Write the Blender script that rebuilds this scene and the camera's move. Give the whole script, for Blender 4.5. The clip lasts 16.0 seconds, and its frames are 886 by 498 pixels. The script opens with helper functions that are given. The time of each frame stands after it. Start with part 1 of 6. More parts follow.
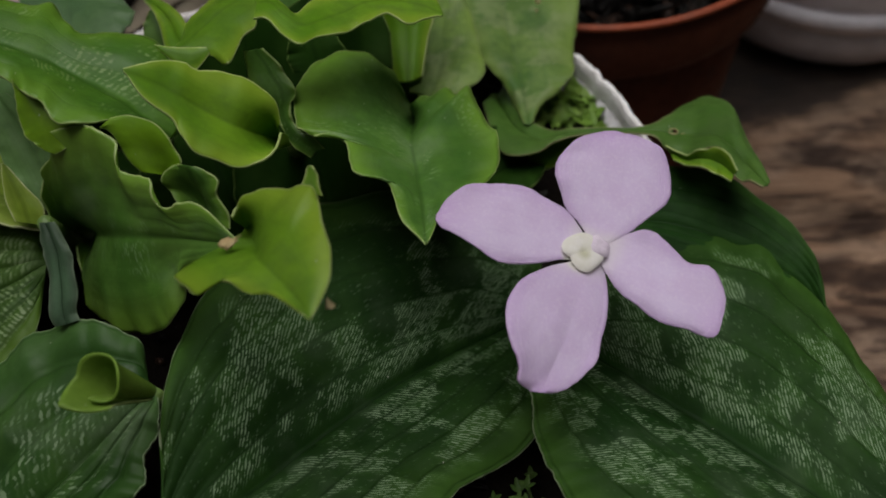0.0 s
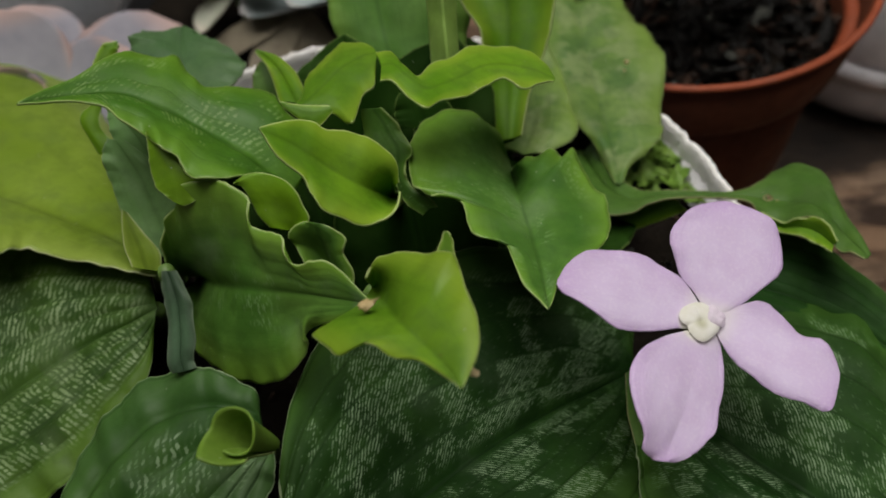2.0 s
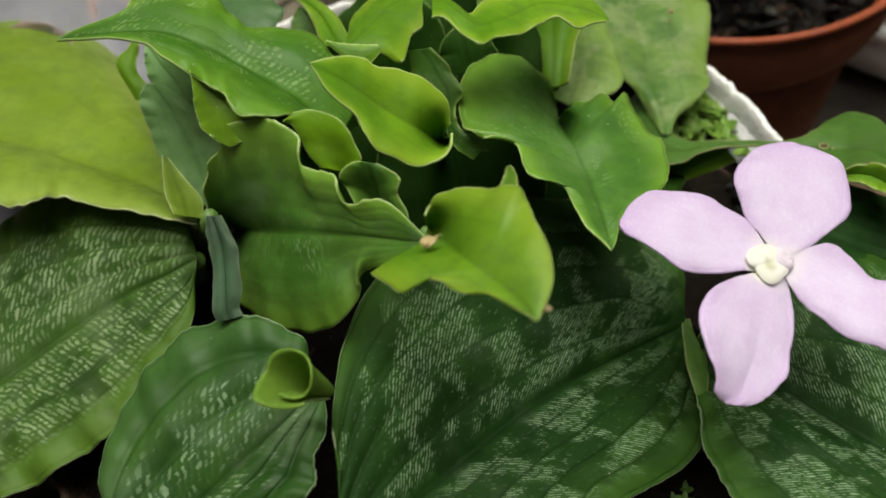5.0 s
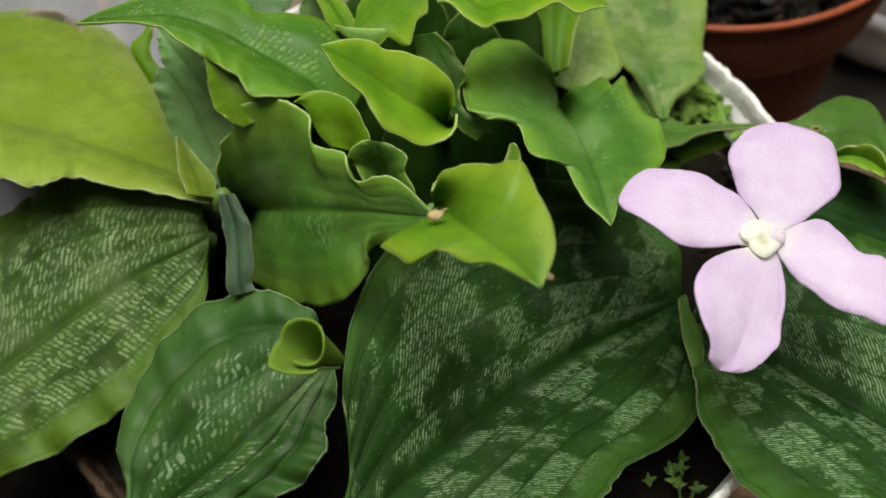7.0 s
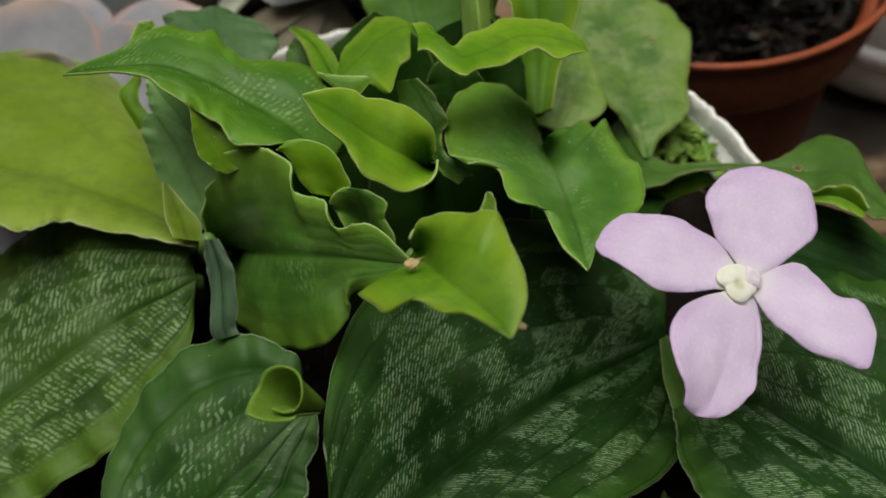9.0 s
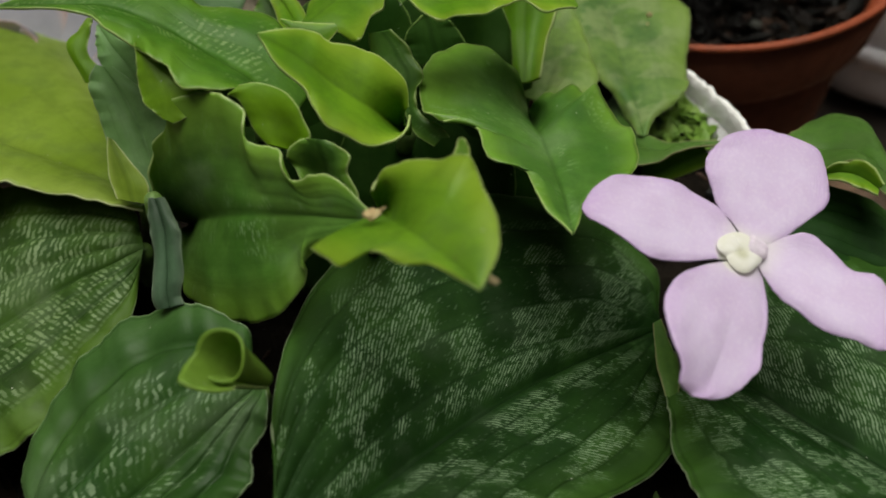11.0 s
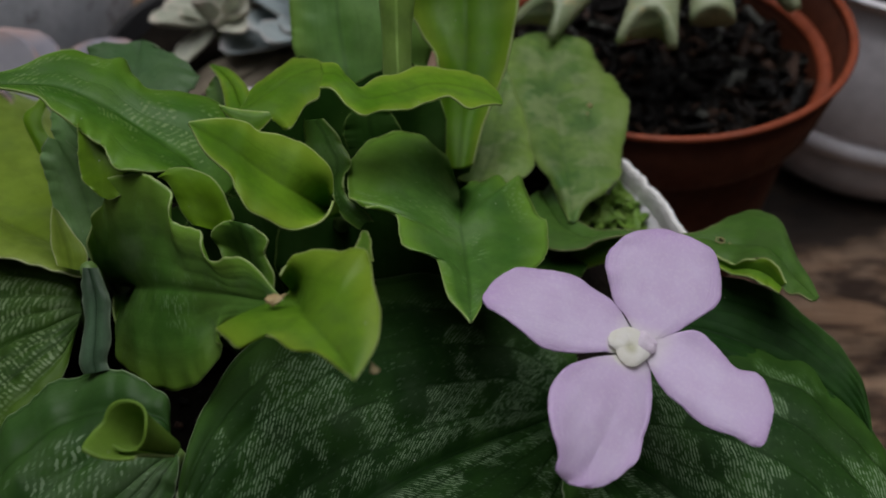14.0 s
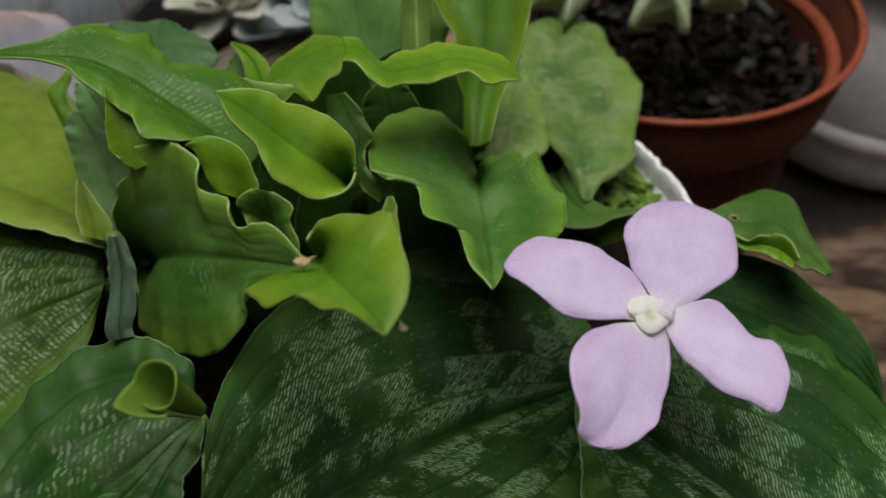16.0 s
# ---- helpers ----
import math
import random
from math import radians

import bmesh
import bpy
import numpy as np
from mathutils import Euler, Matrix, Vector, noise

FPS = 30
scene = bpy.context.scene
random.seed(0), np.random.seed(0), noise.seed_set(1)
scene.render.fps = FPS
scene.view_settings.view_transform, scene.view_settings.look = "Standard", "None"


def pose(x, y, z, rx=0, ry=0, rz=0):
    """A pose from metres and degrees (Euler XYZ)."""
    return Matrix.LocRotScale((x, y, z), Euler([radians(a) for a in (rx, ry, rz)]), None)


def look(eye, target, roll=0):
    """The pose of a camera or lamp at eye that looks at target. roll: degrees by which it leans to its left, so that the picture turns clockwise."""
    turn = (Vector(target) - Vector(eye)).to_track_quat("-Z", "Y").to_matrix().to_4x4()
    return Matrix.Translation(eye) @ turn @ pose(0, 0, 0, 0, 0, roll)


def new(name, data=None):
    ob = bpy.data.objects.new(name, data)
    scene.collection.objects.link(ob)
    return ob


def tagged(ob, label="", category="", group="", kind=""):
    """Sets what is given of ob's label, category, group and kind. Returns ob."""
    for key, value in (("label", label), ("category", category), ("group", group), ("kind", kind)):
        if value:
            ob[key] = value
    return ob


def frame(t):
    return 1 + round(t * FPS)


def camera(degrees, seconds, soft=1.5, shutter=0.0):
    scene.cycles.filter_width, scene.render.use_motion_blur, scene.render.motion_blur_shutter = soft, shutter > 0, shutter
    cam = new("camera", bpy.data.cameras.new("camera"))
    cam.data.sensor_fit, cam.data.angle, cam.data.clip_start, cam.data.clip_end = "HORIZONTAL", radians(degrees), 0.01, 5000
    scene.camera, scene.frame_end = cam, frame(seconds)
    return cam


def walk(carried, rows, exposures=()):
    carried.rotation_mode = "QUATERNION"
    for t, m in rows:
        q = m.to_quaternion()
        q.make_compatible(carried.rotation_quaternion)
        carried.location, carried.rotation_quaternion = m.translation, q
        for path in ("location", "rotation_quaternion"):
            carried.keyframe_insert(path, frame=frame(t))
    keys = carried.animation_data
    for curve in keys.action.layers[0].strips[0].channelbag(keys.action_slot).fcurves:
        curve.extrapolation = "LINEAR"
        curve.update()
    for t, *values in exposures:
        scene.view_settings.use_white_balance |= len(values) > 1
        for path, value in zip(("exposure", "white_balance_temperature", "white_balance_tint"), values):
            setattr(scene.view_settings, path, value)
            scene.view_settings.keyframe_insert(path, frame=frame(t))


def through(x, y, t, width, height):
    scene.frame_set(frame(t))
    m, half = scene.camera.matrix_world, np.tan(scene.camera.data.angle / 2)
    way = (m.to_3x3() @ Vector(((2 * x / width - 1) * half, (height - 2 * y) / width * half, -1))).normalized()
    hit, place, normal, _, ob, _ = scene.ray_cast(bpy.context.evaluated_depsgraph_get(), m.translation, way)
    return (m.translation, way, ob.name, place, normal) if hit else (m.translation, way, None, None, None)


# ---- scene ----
cam = camera(52.7, 16.0, 1.8)
METRES, EYE, TILT, LEAN, TURN = 0.17, 0.28, -54.0, 5.5, 0.0
ROWS = [
    (0.0, 0.0, 0.0, 0.0, -0.0, 0.0, 0.0),
    (0.5, -0.0257, 0.0158, 0.0125, -0.11, 0.47, -0.13),
    (1.0, -0.0151, 0.0351, 0.0416, 0.13, 0.68, -0.3),
    (1.5, -0.0726, 0.0127, 0.046, 0.02, 0.88, -0.53),
    (2.0, -0.1252, -0.0225, 0.0369, 0.39, 1.69, -2.08),
    (2.5, -0.1503, -0.0098, 0.0186, 0.3, 1.82, -1.95),
    (3.0, -0.1566, -0.0073, 0.0205, 0.48, 1.76, -1.97),
    (3.5, -0.1941, 0.0209, -0.0147, 0.39, 1.74, -2.03),
    (6.0, -0.1761, 0.0086, -0.0132, 0.62, 0.43, -1.88),
    (6.5, -0.1879, -0.011, -0.0353, 0.45, 0.49, -1.8),
    (7.0, -0.1893, -0.0239, -0.0361, 0.43, 0.57, -1.89),
    (7.5, -0.1839, -0.0108, -0.0171, 0.55, 0.73, -2.0),
    (8.0, -0.1822, -0.0472, -0.0183, 0.61, 1.28, -1.92),
    (8.5, -0.1555, -0.0508, -0.0076, 0.81, 1.6, -1.8),
    (9.0, -0.16, -0.0366, -0.0084, 0.86, 1.9, -1.66),
    (11.5, -0.1144, 0.0871, -0.0744, 0.7, 4.68, -3.56),
    (12.0, -0.0306, 0.0821, -0.0476, 0.99, 5.44, -4.39),
    (12.5, 0.0218, 0.057, -0.0391, 1.13, 6.05, -4.71),
    (13.0, 0.028, 0.0315, -0.0331, 0.93, 6.34, -4.89),
    (13.5, -0.0234, 0.002, -0.0433, 0.64, 6.98, -5.02),
    (14.0, -0.0344, 0.0141, -0.036, 0.52, 7.1, -5.37),
    (14.5, -0.0297, 0.0204, -0.0415, 0.48, 7.31, -5.52),
    (15.0, -0.025, 0.02, -0.0539, 0.42, 7.34, -5.59),
    (15.5, -0.0337, -0.0041, -0.0685, 0.37, 7.31, -5.65),
    (16.0, -0.0553, 0.0029, -0.0762, 0.42, 7.25, -5.69),
]
EXPOSURES = [(0.0, 0.32, 6500, 13), (1.0, 0.37, 6500, 11), (1.5, 0.36, 6500, 11), (2.0, 0.70, 6750, 9), (3.0, 0.72, 6850, 8), (3.5, 1.32, 6850, 5), (6.0, 1.33, 7000, 2), (6.5, 1.27, 7000, 2), (7.0, 1.38, 7000, 2), (7.5, 1.33, 7000, 2), (8.5, 0.98, 7000, 1), (9.0, 0.91, 6950, 2), (11.5, 0.95, 6750, 5), (12.0, 0.30, 6500, 13), (12.5, 0.42, 6300, 13), (13.0, 0.22, 6300, 13), (14.5, 0.22, 6200, 13), (15.5, 0.2, 6200, 12), (16.0, 0.73, 6500, 8)]
cam.data.dof.use_dof, cam.data.dof.focus_distance, cam.data.dof.aperture_fstop = True, 0.172, 14.0
walk(cam, [(t, pose(0, 0, EYE, TILT, LEAN, TURN) @ pose(METRES * x, METRES * y, METRES * z, 90 + pitch, roll, yaw)) for t, x, y, z, yaw, pitch, roll in ROWS],
     exposures=EXPOSURES)

# ---- light: an overcast day, brightest overhead ----
world = bpy.data.worlds.new("sky")
world.use_nodes = True
scene.world = world
sky = world.node_tree.nodes.new("ShaderNodeTexSky")
sky.sky_type = "NISHITA"
sky.sun_disc = False
sky.sun_elevation = radians(78)
sky.sun_rotation = radians(10)
sky.dust_density = 4.0
grey = world.node_tree.nodes.new("ShaderNodeHueSaturation")
grey.inputs["Saturation"].default_value = 0.25
world.node_tree.links.new(sky.outputs[0], grey.inputs["Color"])
world.node_tree.links.new(grey.outputs[0], world.node_tree.nodes["Background"].inputs[0])
world.node_tree.nodes["Background"].inputs[1].default_value = 0.06
sun = new("sun", bpy.data.lights.new("sun", "SUN"))
sun.data.energy, sun.data.angle, sun.data.color = 1.5, radians(55), (1.0, 0.98, 0.95)
sun.matrix_world = look((0.02, 0.18, 1.1), (0, 0, 0))


# ---- small helpers ----
def part(name, bm, material, parent, label="", smooth=True):
    mesh = bpy.data.meshes.new(name)
    bm.normal_update()
    bm.to_mesh(mesh)
    bm.free()
    if smooth:
        mesh.polygons.foreach_set("use_smooth", [True] * len(mesh.polygons))
    ob = new(name, mesh)
    mesh.materials.append(material)
    ob.parent = parent
    if label:
        tagged(ob, label)
    return ob


def thing(name, label, category, at=(0, 0, 0), group="", kind=""):
    ob = new(name)
    ob.empty_display_size = 0.01
    ob.location = at
    return tagged(ob, label, category, group, kind)


def lathe(profile, steps=96, wobble=0.0, seed=0, knots=3):
    """A turned body: profile is a run of (radius, height); a radius of nought closes it."""
    bm = bmesh.new()
    rings = []
    for r, z in profile:
        if r <= 0:
            rings.append([bm.verts.new((0, 0, z))])
            continue
        ring = []
        for k in range(steps):
            a = 2 * math.pi * k / steps
            d = wobble * noise.noise(Vector((math.cos(a) * knots + seed, math.sin(a) * knots, z * 60)))
            ring.append(bm.verts.new(((r + d) * math.cos(a), (r + d) * math.sin(a), z + d)))
        rings.append(ring)
    for a, b in zip(rings, rings[1:]):
        for k in range(steps):
            j = (k + 1) % steps
            if len(a) == 1:
                bm.faces.new((a[0], b[k], b[j]))
            elif len(b) == 1:
                bm.faces.new((a[k], a[j], b[0]))
            else:
                bm.faces.new((a[k], a[j], b[j], b[k]))
    bmesh.ops.recalc_face_normals(bm, faces=bm.faces)
    return bm


def tube(points, radii, sides=12):
    """A round stalk through the points."""
    bm = bmesh.new()
    pts = [Vector(p) for p in points]
    rings = []
    for i, p in enumerate(pts):
        t = (pts[min(i + 1, len(pts) - 1)] - pts[max(i - 1, 0)]).normalized()
        a = t.orthogonal().normalized()
        b = t.cross(a)
        rings.append([bm.verts.new(p + radii[i] * (a * math.cos(2 * math.pi * k / sides) + b * math.sin(2 * math.pi * k / sides))) for k in range(sides)])
    for r, s in zip(rings, rings[1:]):
        for k in range(sides):
            bm.faces.new((r[k], r[(k + 1) % sides], s[(k + 1) % sides], s[k]))
    bm.faces.new(rings[0][::-1])
    bm.faces.new(rings[-1])
    bmesh.ops.recalc_face_normals(bm, faces=bm.faces)
    return bm


def glide(points, count):
    """count places along a smooth curve through the points."""
    p = np.array(points, float)
    p = np.vstack([2 * p[0] - p[1], p, 2 * p[-1] - p[-2]])
    out = []
    for s in np.linspace(0, len(p) - 3 - 1e-9, count):
        i = int(s)
        f = s - i
        a, b, c, d = p[i], p[i + 1], p[i + 2], p[i + 3]
        out.append(0.5 * (2 * b + (c - a) * f + (2 * a - 5 * b + 4 * c - d) * f * f + (3 * b - a - 3 * c + d) * f ** 3))
    return np.array(out)


def unit(v):
    return v / (np.linalg.norm(v, axis=-1, keepdims=True) + 1e-12)


# ---- materials ----
class Nodes:
    """A short way to write a node tree."""

    def __init__(self, name):
        self.material = bpy.data.materials.new(name)
        self.material.use_nodes = True
        self.tree = self.material.node_tree
        self.shader = self.tree.nodes["Principled BSDF"]
        self.out = self.tree.nodes["Material Output"]

    def put(self, socket, value):
        if isinstance(value, bpy.types.NodeSocket):
            self.tree.links.new(value, socket)
        elif isinstance(value, tuple) and len(value) == 3 and socket.type == "RGBA":
            socket.default_value = (*value, 1)
        else:
            socket.default_value = value

    def math(self, op, a, b=0.0, c=0.0):
        n = self.tree.nodes.new("ShaderNodeMath")
        n.operation = op
        for s, v in zip(n.inputs, (a, b, c)):
            self.put(s, v)
        return n.outputs[0]

    def ramp(self, x, lo, hi, a=0.0, b=1.0):
        n = self.tree.nodes.new("ShaderNodeMapRange")
        n.interpolation_type = "SMOOTHSTEP"
        for s, v in zip(n.inputs, (x, lo, hi, a, b)):
            self.put(s, v)
        return n.outputs[0]

    def mix(self, f, a, b, how="MIX"):
        n = self.tree.nodes.new("ShaderNodeMix")
        n.data_type, n.blend_type = "RGBA", how
        self.put(n.inputs[0], f)
        self.put(n.inputs[6], a)
        self.put(n.inputs[7], b)
        return n.outputs[2]

    def coords(self, scale=(1, 1, 1), uv=""):
        n = self.tree.nodes.new("ShaderNodeUVMap" if uv else "ShaderNodeTexCoord")
        if uv:
            n.uv_map = uv
        m = self.tree.nodes.new("ShaderNodeMapping")
        m.inputs[3].default_value = scale
        self.tree.links.new(n.outputs[0 if uv else 3], m.inputs[0])
        return m.outputs[0]

    def noise(self, vector, scale, detail=3.0, rough=0.55, warp=0.0):
        n = self.tree.nodes.new("ShaderNodeTexNoise")
        for k, v in ((0, vector), (2, scale), (3, detail), (4, rough), (8, warp)):
            self.put(n.inputs[k], v)
        return n.outputs[0]

    def cells(self, vector, scale, loose=1.0):
        n = self.tree.nodes.new("ShaderNodeTexVoronoi")
        n.voronoi_dimensions = "2D" if loose < 1.0 else "3D"
        n.inputs["Randomness"].default_value = loose
        self.put(n.inputs[0], vector)
        self.put(n.inputs[2], scale)
        return n.outputs

    def split(self, vector):
        n = self.tree.nodes.new("ShaderNodeSeparateXYZ")
        self.put(n.inputs[0], vector)
        return n.outputs

    def chance(self):
        return self.tree.nodes.new("ShaderNodeObjectInfo").outputs["Random"]

    def bump(self, height, distance, strength=1.0):
        n = self.tree.nodes.new("ShaderNodeBump")
        self.put(n.inputs["Height"], height)
        n.inputs["Distance"].default_value = distance
        n.inputs["Strength"].default_value = strength
        self.tree.links.new(n.outputs[0], self.shader.inputs["Normal"])
        return n.outputs[0]

    def done(self, colour, rough=0.5, spec=0.5):
        self.put(self.shader.inputs["Base Color"], colour)
        self.put(self.shader.inputs["Roughness"], rough)
        self.put(self.shader.inputs["Specular IOR Level"], spec)
        return self.material

    def glow_through(self, colour, share):
        """Lets light through a thin blade."""
        t = self.tree.nodes.new("ShaderNodeBsdfTranslucent")
        self.put(t.inputs[0], colour)
        m = self.tree.nodes.new("ShaderNodeMixShader")
        m.inputs[0].default_value = share
        self.tree.links.new(self.shader.outputs[0], m.inputs[1])
        self.tree.links.new(t.outputs[0], m.inputs[2])
        self.tree.links.new(m.outputs[0], self.out.inputs[0])


def leaf_material(name, base, light, edge, silver, marks, share=0.25, rough=0.5, veins=5.0, patch=0.5, groove_depth=0.3, tint=None, margin=None, dashes=(900, 380, 1), midrib=0.45, spec=0.25, gap=0.0, size=0.40, comb=0.0, out=0.84, bloom=0.30, thin=0.22, slant=0.42, stray=0.22, tear=0.80, wander=2.4, rare=0.0):
    n = Nodes(name)
    s = n.split(n.coords(uv="unit"))
    b = n.split(n.coords(uv="blade"))
    across = n.math("ABSOLUTE", n.math("MULTIPLY_ADD", s[1], 2.0, -1.0))
    along = s[0]
    reach = n.math("ABSOLUTE", b[1])
    rim = n.math("SUBTRACT", n.math("DIVIDE", reach, n.math("MAXIMUM", across, 0.02)), reach)
    body = n.coords()
    soft = n.noise(body, 48.0, 4.0, 0.6)
    fine = n.noise(body, 480.0, 4.0, 0.6)
    mottle = n.noise(body, 150.0, 4.0, 0.65)
    colour = n.mix(n.ramp(soft, 0.32, 0.68), base, light)
    colour = n.mix(n.ramp(n.noise(body, 75.0, 4.0, 0.6), 0.50, 0.70, 0.0, bloom), colour, tuple(0.35 * c + 0.65 * m for c, m in zip(light, silver)))
    if tint:
        colour = n.mix(n.ramp(n.noise(body, 110.0, 3.0, 0.55), 0.46, 0.58, 0.0, 0.8), colour, tint)
    colour = n.mix(n.ramp(mottle, 0.42, 0.66, 0.0, 0.35), colour, tuple(0.62 * c for c in base))
    colour = n.mix(n.ramp(fine, 0.35, 0.75, 0.0, 0.20), colour, tuple(0.62 * c for c in base))
    if margin:
        colour = n.mix(n.ramp(n.math("MULTIPLY_ADD", soft, 0.5, across), 0.70, 1.30, 0.0, 0.80), colour, margin)
    # lengthwise veins, darker in their grooves
    warp = n.math("MULTIPLY_ADD", soft, 0.07, across)
    rib = n.math("PINGPONG", n.math("MULTIPLY", warp, veins), 0.5)
    groove = n.ramp(rib, 0.0, 0.09, 1.0, 0.0)
    strip = n.math("MULTIPLY_ADD", n.math("GREATER_THAN", s[1], 0.5), 17.3, n.math("MULTIPLY", n.math("FLOOR", n.math("MULTIPLY", warp, veins)), 3.7))
    where = n.tree.nodes.new("ShaderNodeCombineXYZ")
    n.put(where.inputs[0], n.math("MULTIPLY", b[0], 75.0))
    n.put(where.inputs[1], strip)
    n.put(where.inputs[2], n.math("MULTIPLY", reach, 45.0))
    zone = n.math("ADD", n.noise(where.outputs[0], 1.0, 2.5, 0.6), n.ramp(across, 0.10, 0.45, 0.06, 0.0))
    zone = n.ramp(n.math("MULTIPLY_ADD", n.math("SUBTRACT", mottle, 0.5), 0.12, zone), patch - 0.03, patch + 0.05)
    if gap:
        colour = n.mix(n.math("MULTIPLY", n.math("SUBTRACT", 1.0, zone), n.math("MULTIPLY", gap, n.ramp(across, 0.80, 0.98, 1.0, 0.0))), colour, tuple(0.42 * c for c in base))
    colour = n.mix(n.math("MULTIPLY", groove, 0.45 * groove_depth), colour, tuple(0.4 * c for c in base))
    hair = n.noise(n.coords((40, 1300, 1), uv="blade"), 1.0, 3.0)
    colour = n.mix(n.ramp(hair, 0.48, 0.72, 0.0, 0.09), colour, tuple(0.6 * c for c in base))
    mid = n.ramp(reach, 0.0001, 0.0009, 1.0, 0.0)
    colour = n.mix(n.math("MULTIPLY", mid, midrib), colour, tuple(0.5 * c for c in base))
    # silvery dashes set across the veins, row upon row within each patch
    if comb:
        phase = n.math("ADD", n.math("MULTIPLY", b[0], comb), n.math("MULTIPLY_ADD", mottle, wander, n.math("MULTIPLY", reach, slant * comb)))
        phase = n.math("ADD", n.math("MULTIPLY_ADD", fine, 0.6, n.math("MULTIPLY", n.math("GREATER_THAN", s[1], 0.5), 0.37)), phase)
        # each bar breaks off and begins anew on its own
        own = n.tree.nodes.new("ShaderNodeCombineXYZ")
        n.put(own.inputs[0], n.math("MULTIPLY", n.math("FLOOR", phase), 5.31))
        n.put(own.inputs[1], n.math("MULTIPLY_ADD", fine, 0.8, n.math("MULTIPLY", b[1], tear * comb)))
        luck = n.noise(own.outputs[0], 1.0, 2.0, 0.6)
        width = n.ramp(luck, 0.40, 0.75, thin + 0.10, thin - 0.04)
        bar = n.ramp(n.math("SUBTRACT", n.math("PINGPONG", phase, 0.5), width), -0.09, 0.12)
        dash = n.math("MULTIPLY", bar, n.ramp(n.math("MULTIPLY_ADD", zone, 0.17, luck), 0.58 + rare, 0.66 + rare))
        dash = n.math("MAXIMUM", dash, n.math("MULTIPLY", n.math("MULTIPLY", bar, zone), 0.10))
        dash = n.math("MULTIPLY", dash, n.ramp(n.noise(own.outputs[0], 0.23, 2.0), 0.35, 0.65, 0.45, 1.0))
        zone = n.ramp(zone, 0.0, 1.0, stray, 1.0)
    elif marks:
        bend = n.tree.nodes.new("ShaderNodeVectorMath")
        bend.operation = "ADD"
        n.put(bend.inputs[0], n.coords(dashes, uv="blade"))
        n.put(bend.inputs[1], n.math("MULTIPLY", mottle, 1.6))
        cell = n.cells(bend.outputs[0], 1.0, 0.85)
        streak = n.noise(bend.outputs[0], 1.25, 1.5, 0.5, 0.5)
        dash = n.math("MULTIPLY_ADD", streak, 0.62, n.math("MULTIPLY_ADD", cell[0], -0.38, size))
        dash = n.math("MULTIPLY", n.ramp(dash, 0.53, 0.61), n.ramp(n.noise(bend.outputs[0], 0.45, 2.0), 0.40, 0.60, 0.35, 1.0))
    if marks:
        span = n.math("MULTIPLY", n.ramp(across, 0.03, 0.10), n.ramp(n.math("MULTIPLY_ADD", mottle, 0.3, across), out + 0.15, out + 0.33, 1.0, 0.0))
        span = n.math("MULTIPLY", n.math("MULTIPLY", span, n.ramp(along, 0.03, 0.16)), n.math("SUBTRACT", 1.0, n.math("MULTIPLY", groove, 0.8)))
        mark = n.math("MULTIPLY", n.math("MULTIPLY", dash, zone), n.math("MULTIPLY", span, marks))
        colour = n.mix(mark, colour, silver)
    colour = n.mix(n.math("MULTIPLY", n.ramp(n.math("MULTIPLY_ADD", mottle, 0.0004, rim), 0.00022, 0.00060, 0.75, 0.0), n.ramp(across, 0.3, 0.5)), colour, edge)
    # old specks
    speck = n.ramp(n.cells(body, 120.0)[0], 0.04, 0.07, 1.0, 0.0)
    colour = n.mix(n.math("MULTIPLY", speck, n.ramp(soft, 0.56, 0.62, 0.0, 0.6)), colour, (0.16, 0.12, 0.04))
    dust = n.ramp(n.cells(body, 260.0)[0], 0.035, 0.055, 1.0, 0.0)
    colour = n.mix(n.math("MULTIPLY", dust, n.ramp(mottle, 0.50, 0.56, 0.0, 0.8)), colour, (0.42, 0.45, 0.36))
    shade = n.tree.nodes.new("ShaderNodeHueSaturation")
    n.put(shade.inputs["Value"], n.ramp(n.chance(), 0.0, 1.0, 0.88, 1.12))
    n.put(shade.inputs["Color"], colour)
    colour = shade.outputs[0]
    height = n.math("ADD", n.math("MULTIPLY", fine, 0.4), n.math("ADD", n.math("MULTIPLY", hair, 0.2), n.math("MULTIPLY", mottle, 1.0)))
    n.bump(n.math("SUBTRACT", height, n.math("MULTIPLY", groove, 1.1 * groove_depth)), 0.0003, 0.55)
    n.glow_through(colour, share)
    return n.done(colour, n.ramp(mottle, 0.3, 0.7, rough - 0.08, rough + 0.1), spec)


DARK = leaf_material("dark_leaf", (0.0120, 0.041, 0.0075), (0.029, 0.082, 0.014), (0.26, 0.31, 0.19), (0.198, 0.285, 0.166), 0.9, 0.10, 0.60, 5.0, 0.495, 0.65, margin=(0.042, 0.104, 0.014), spec=0.08, gap=0.45, out=0.72, comb=1250.0, midrib=0.7, thin=0.20)
PLAIN_DARK = leaf_material("plain_dark_leaf", (0.0095, 0.036, 0.006), (0.020, 0.064, 0.010), (0.16, 0.19, 0.10), (0.170, 0.265, 0.140), 0.0, 0.10, 0.60, 5.0, 0.48, 0.5, margin=(0.030, 0.080, 0.012), spec=0.08, gap=0.3)
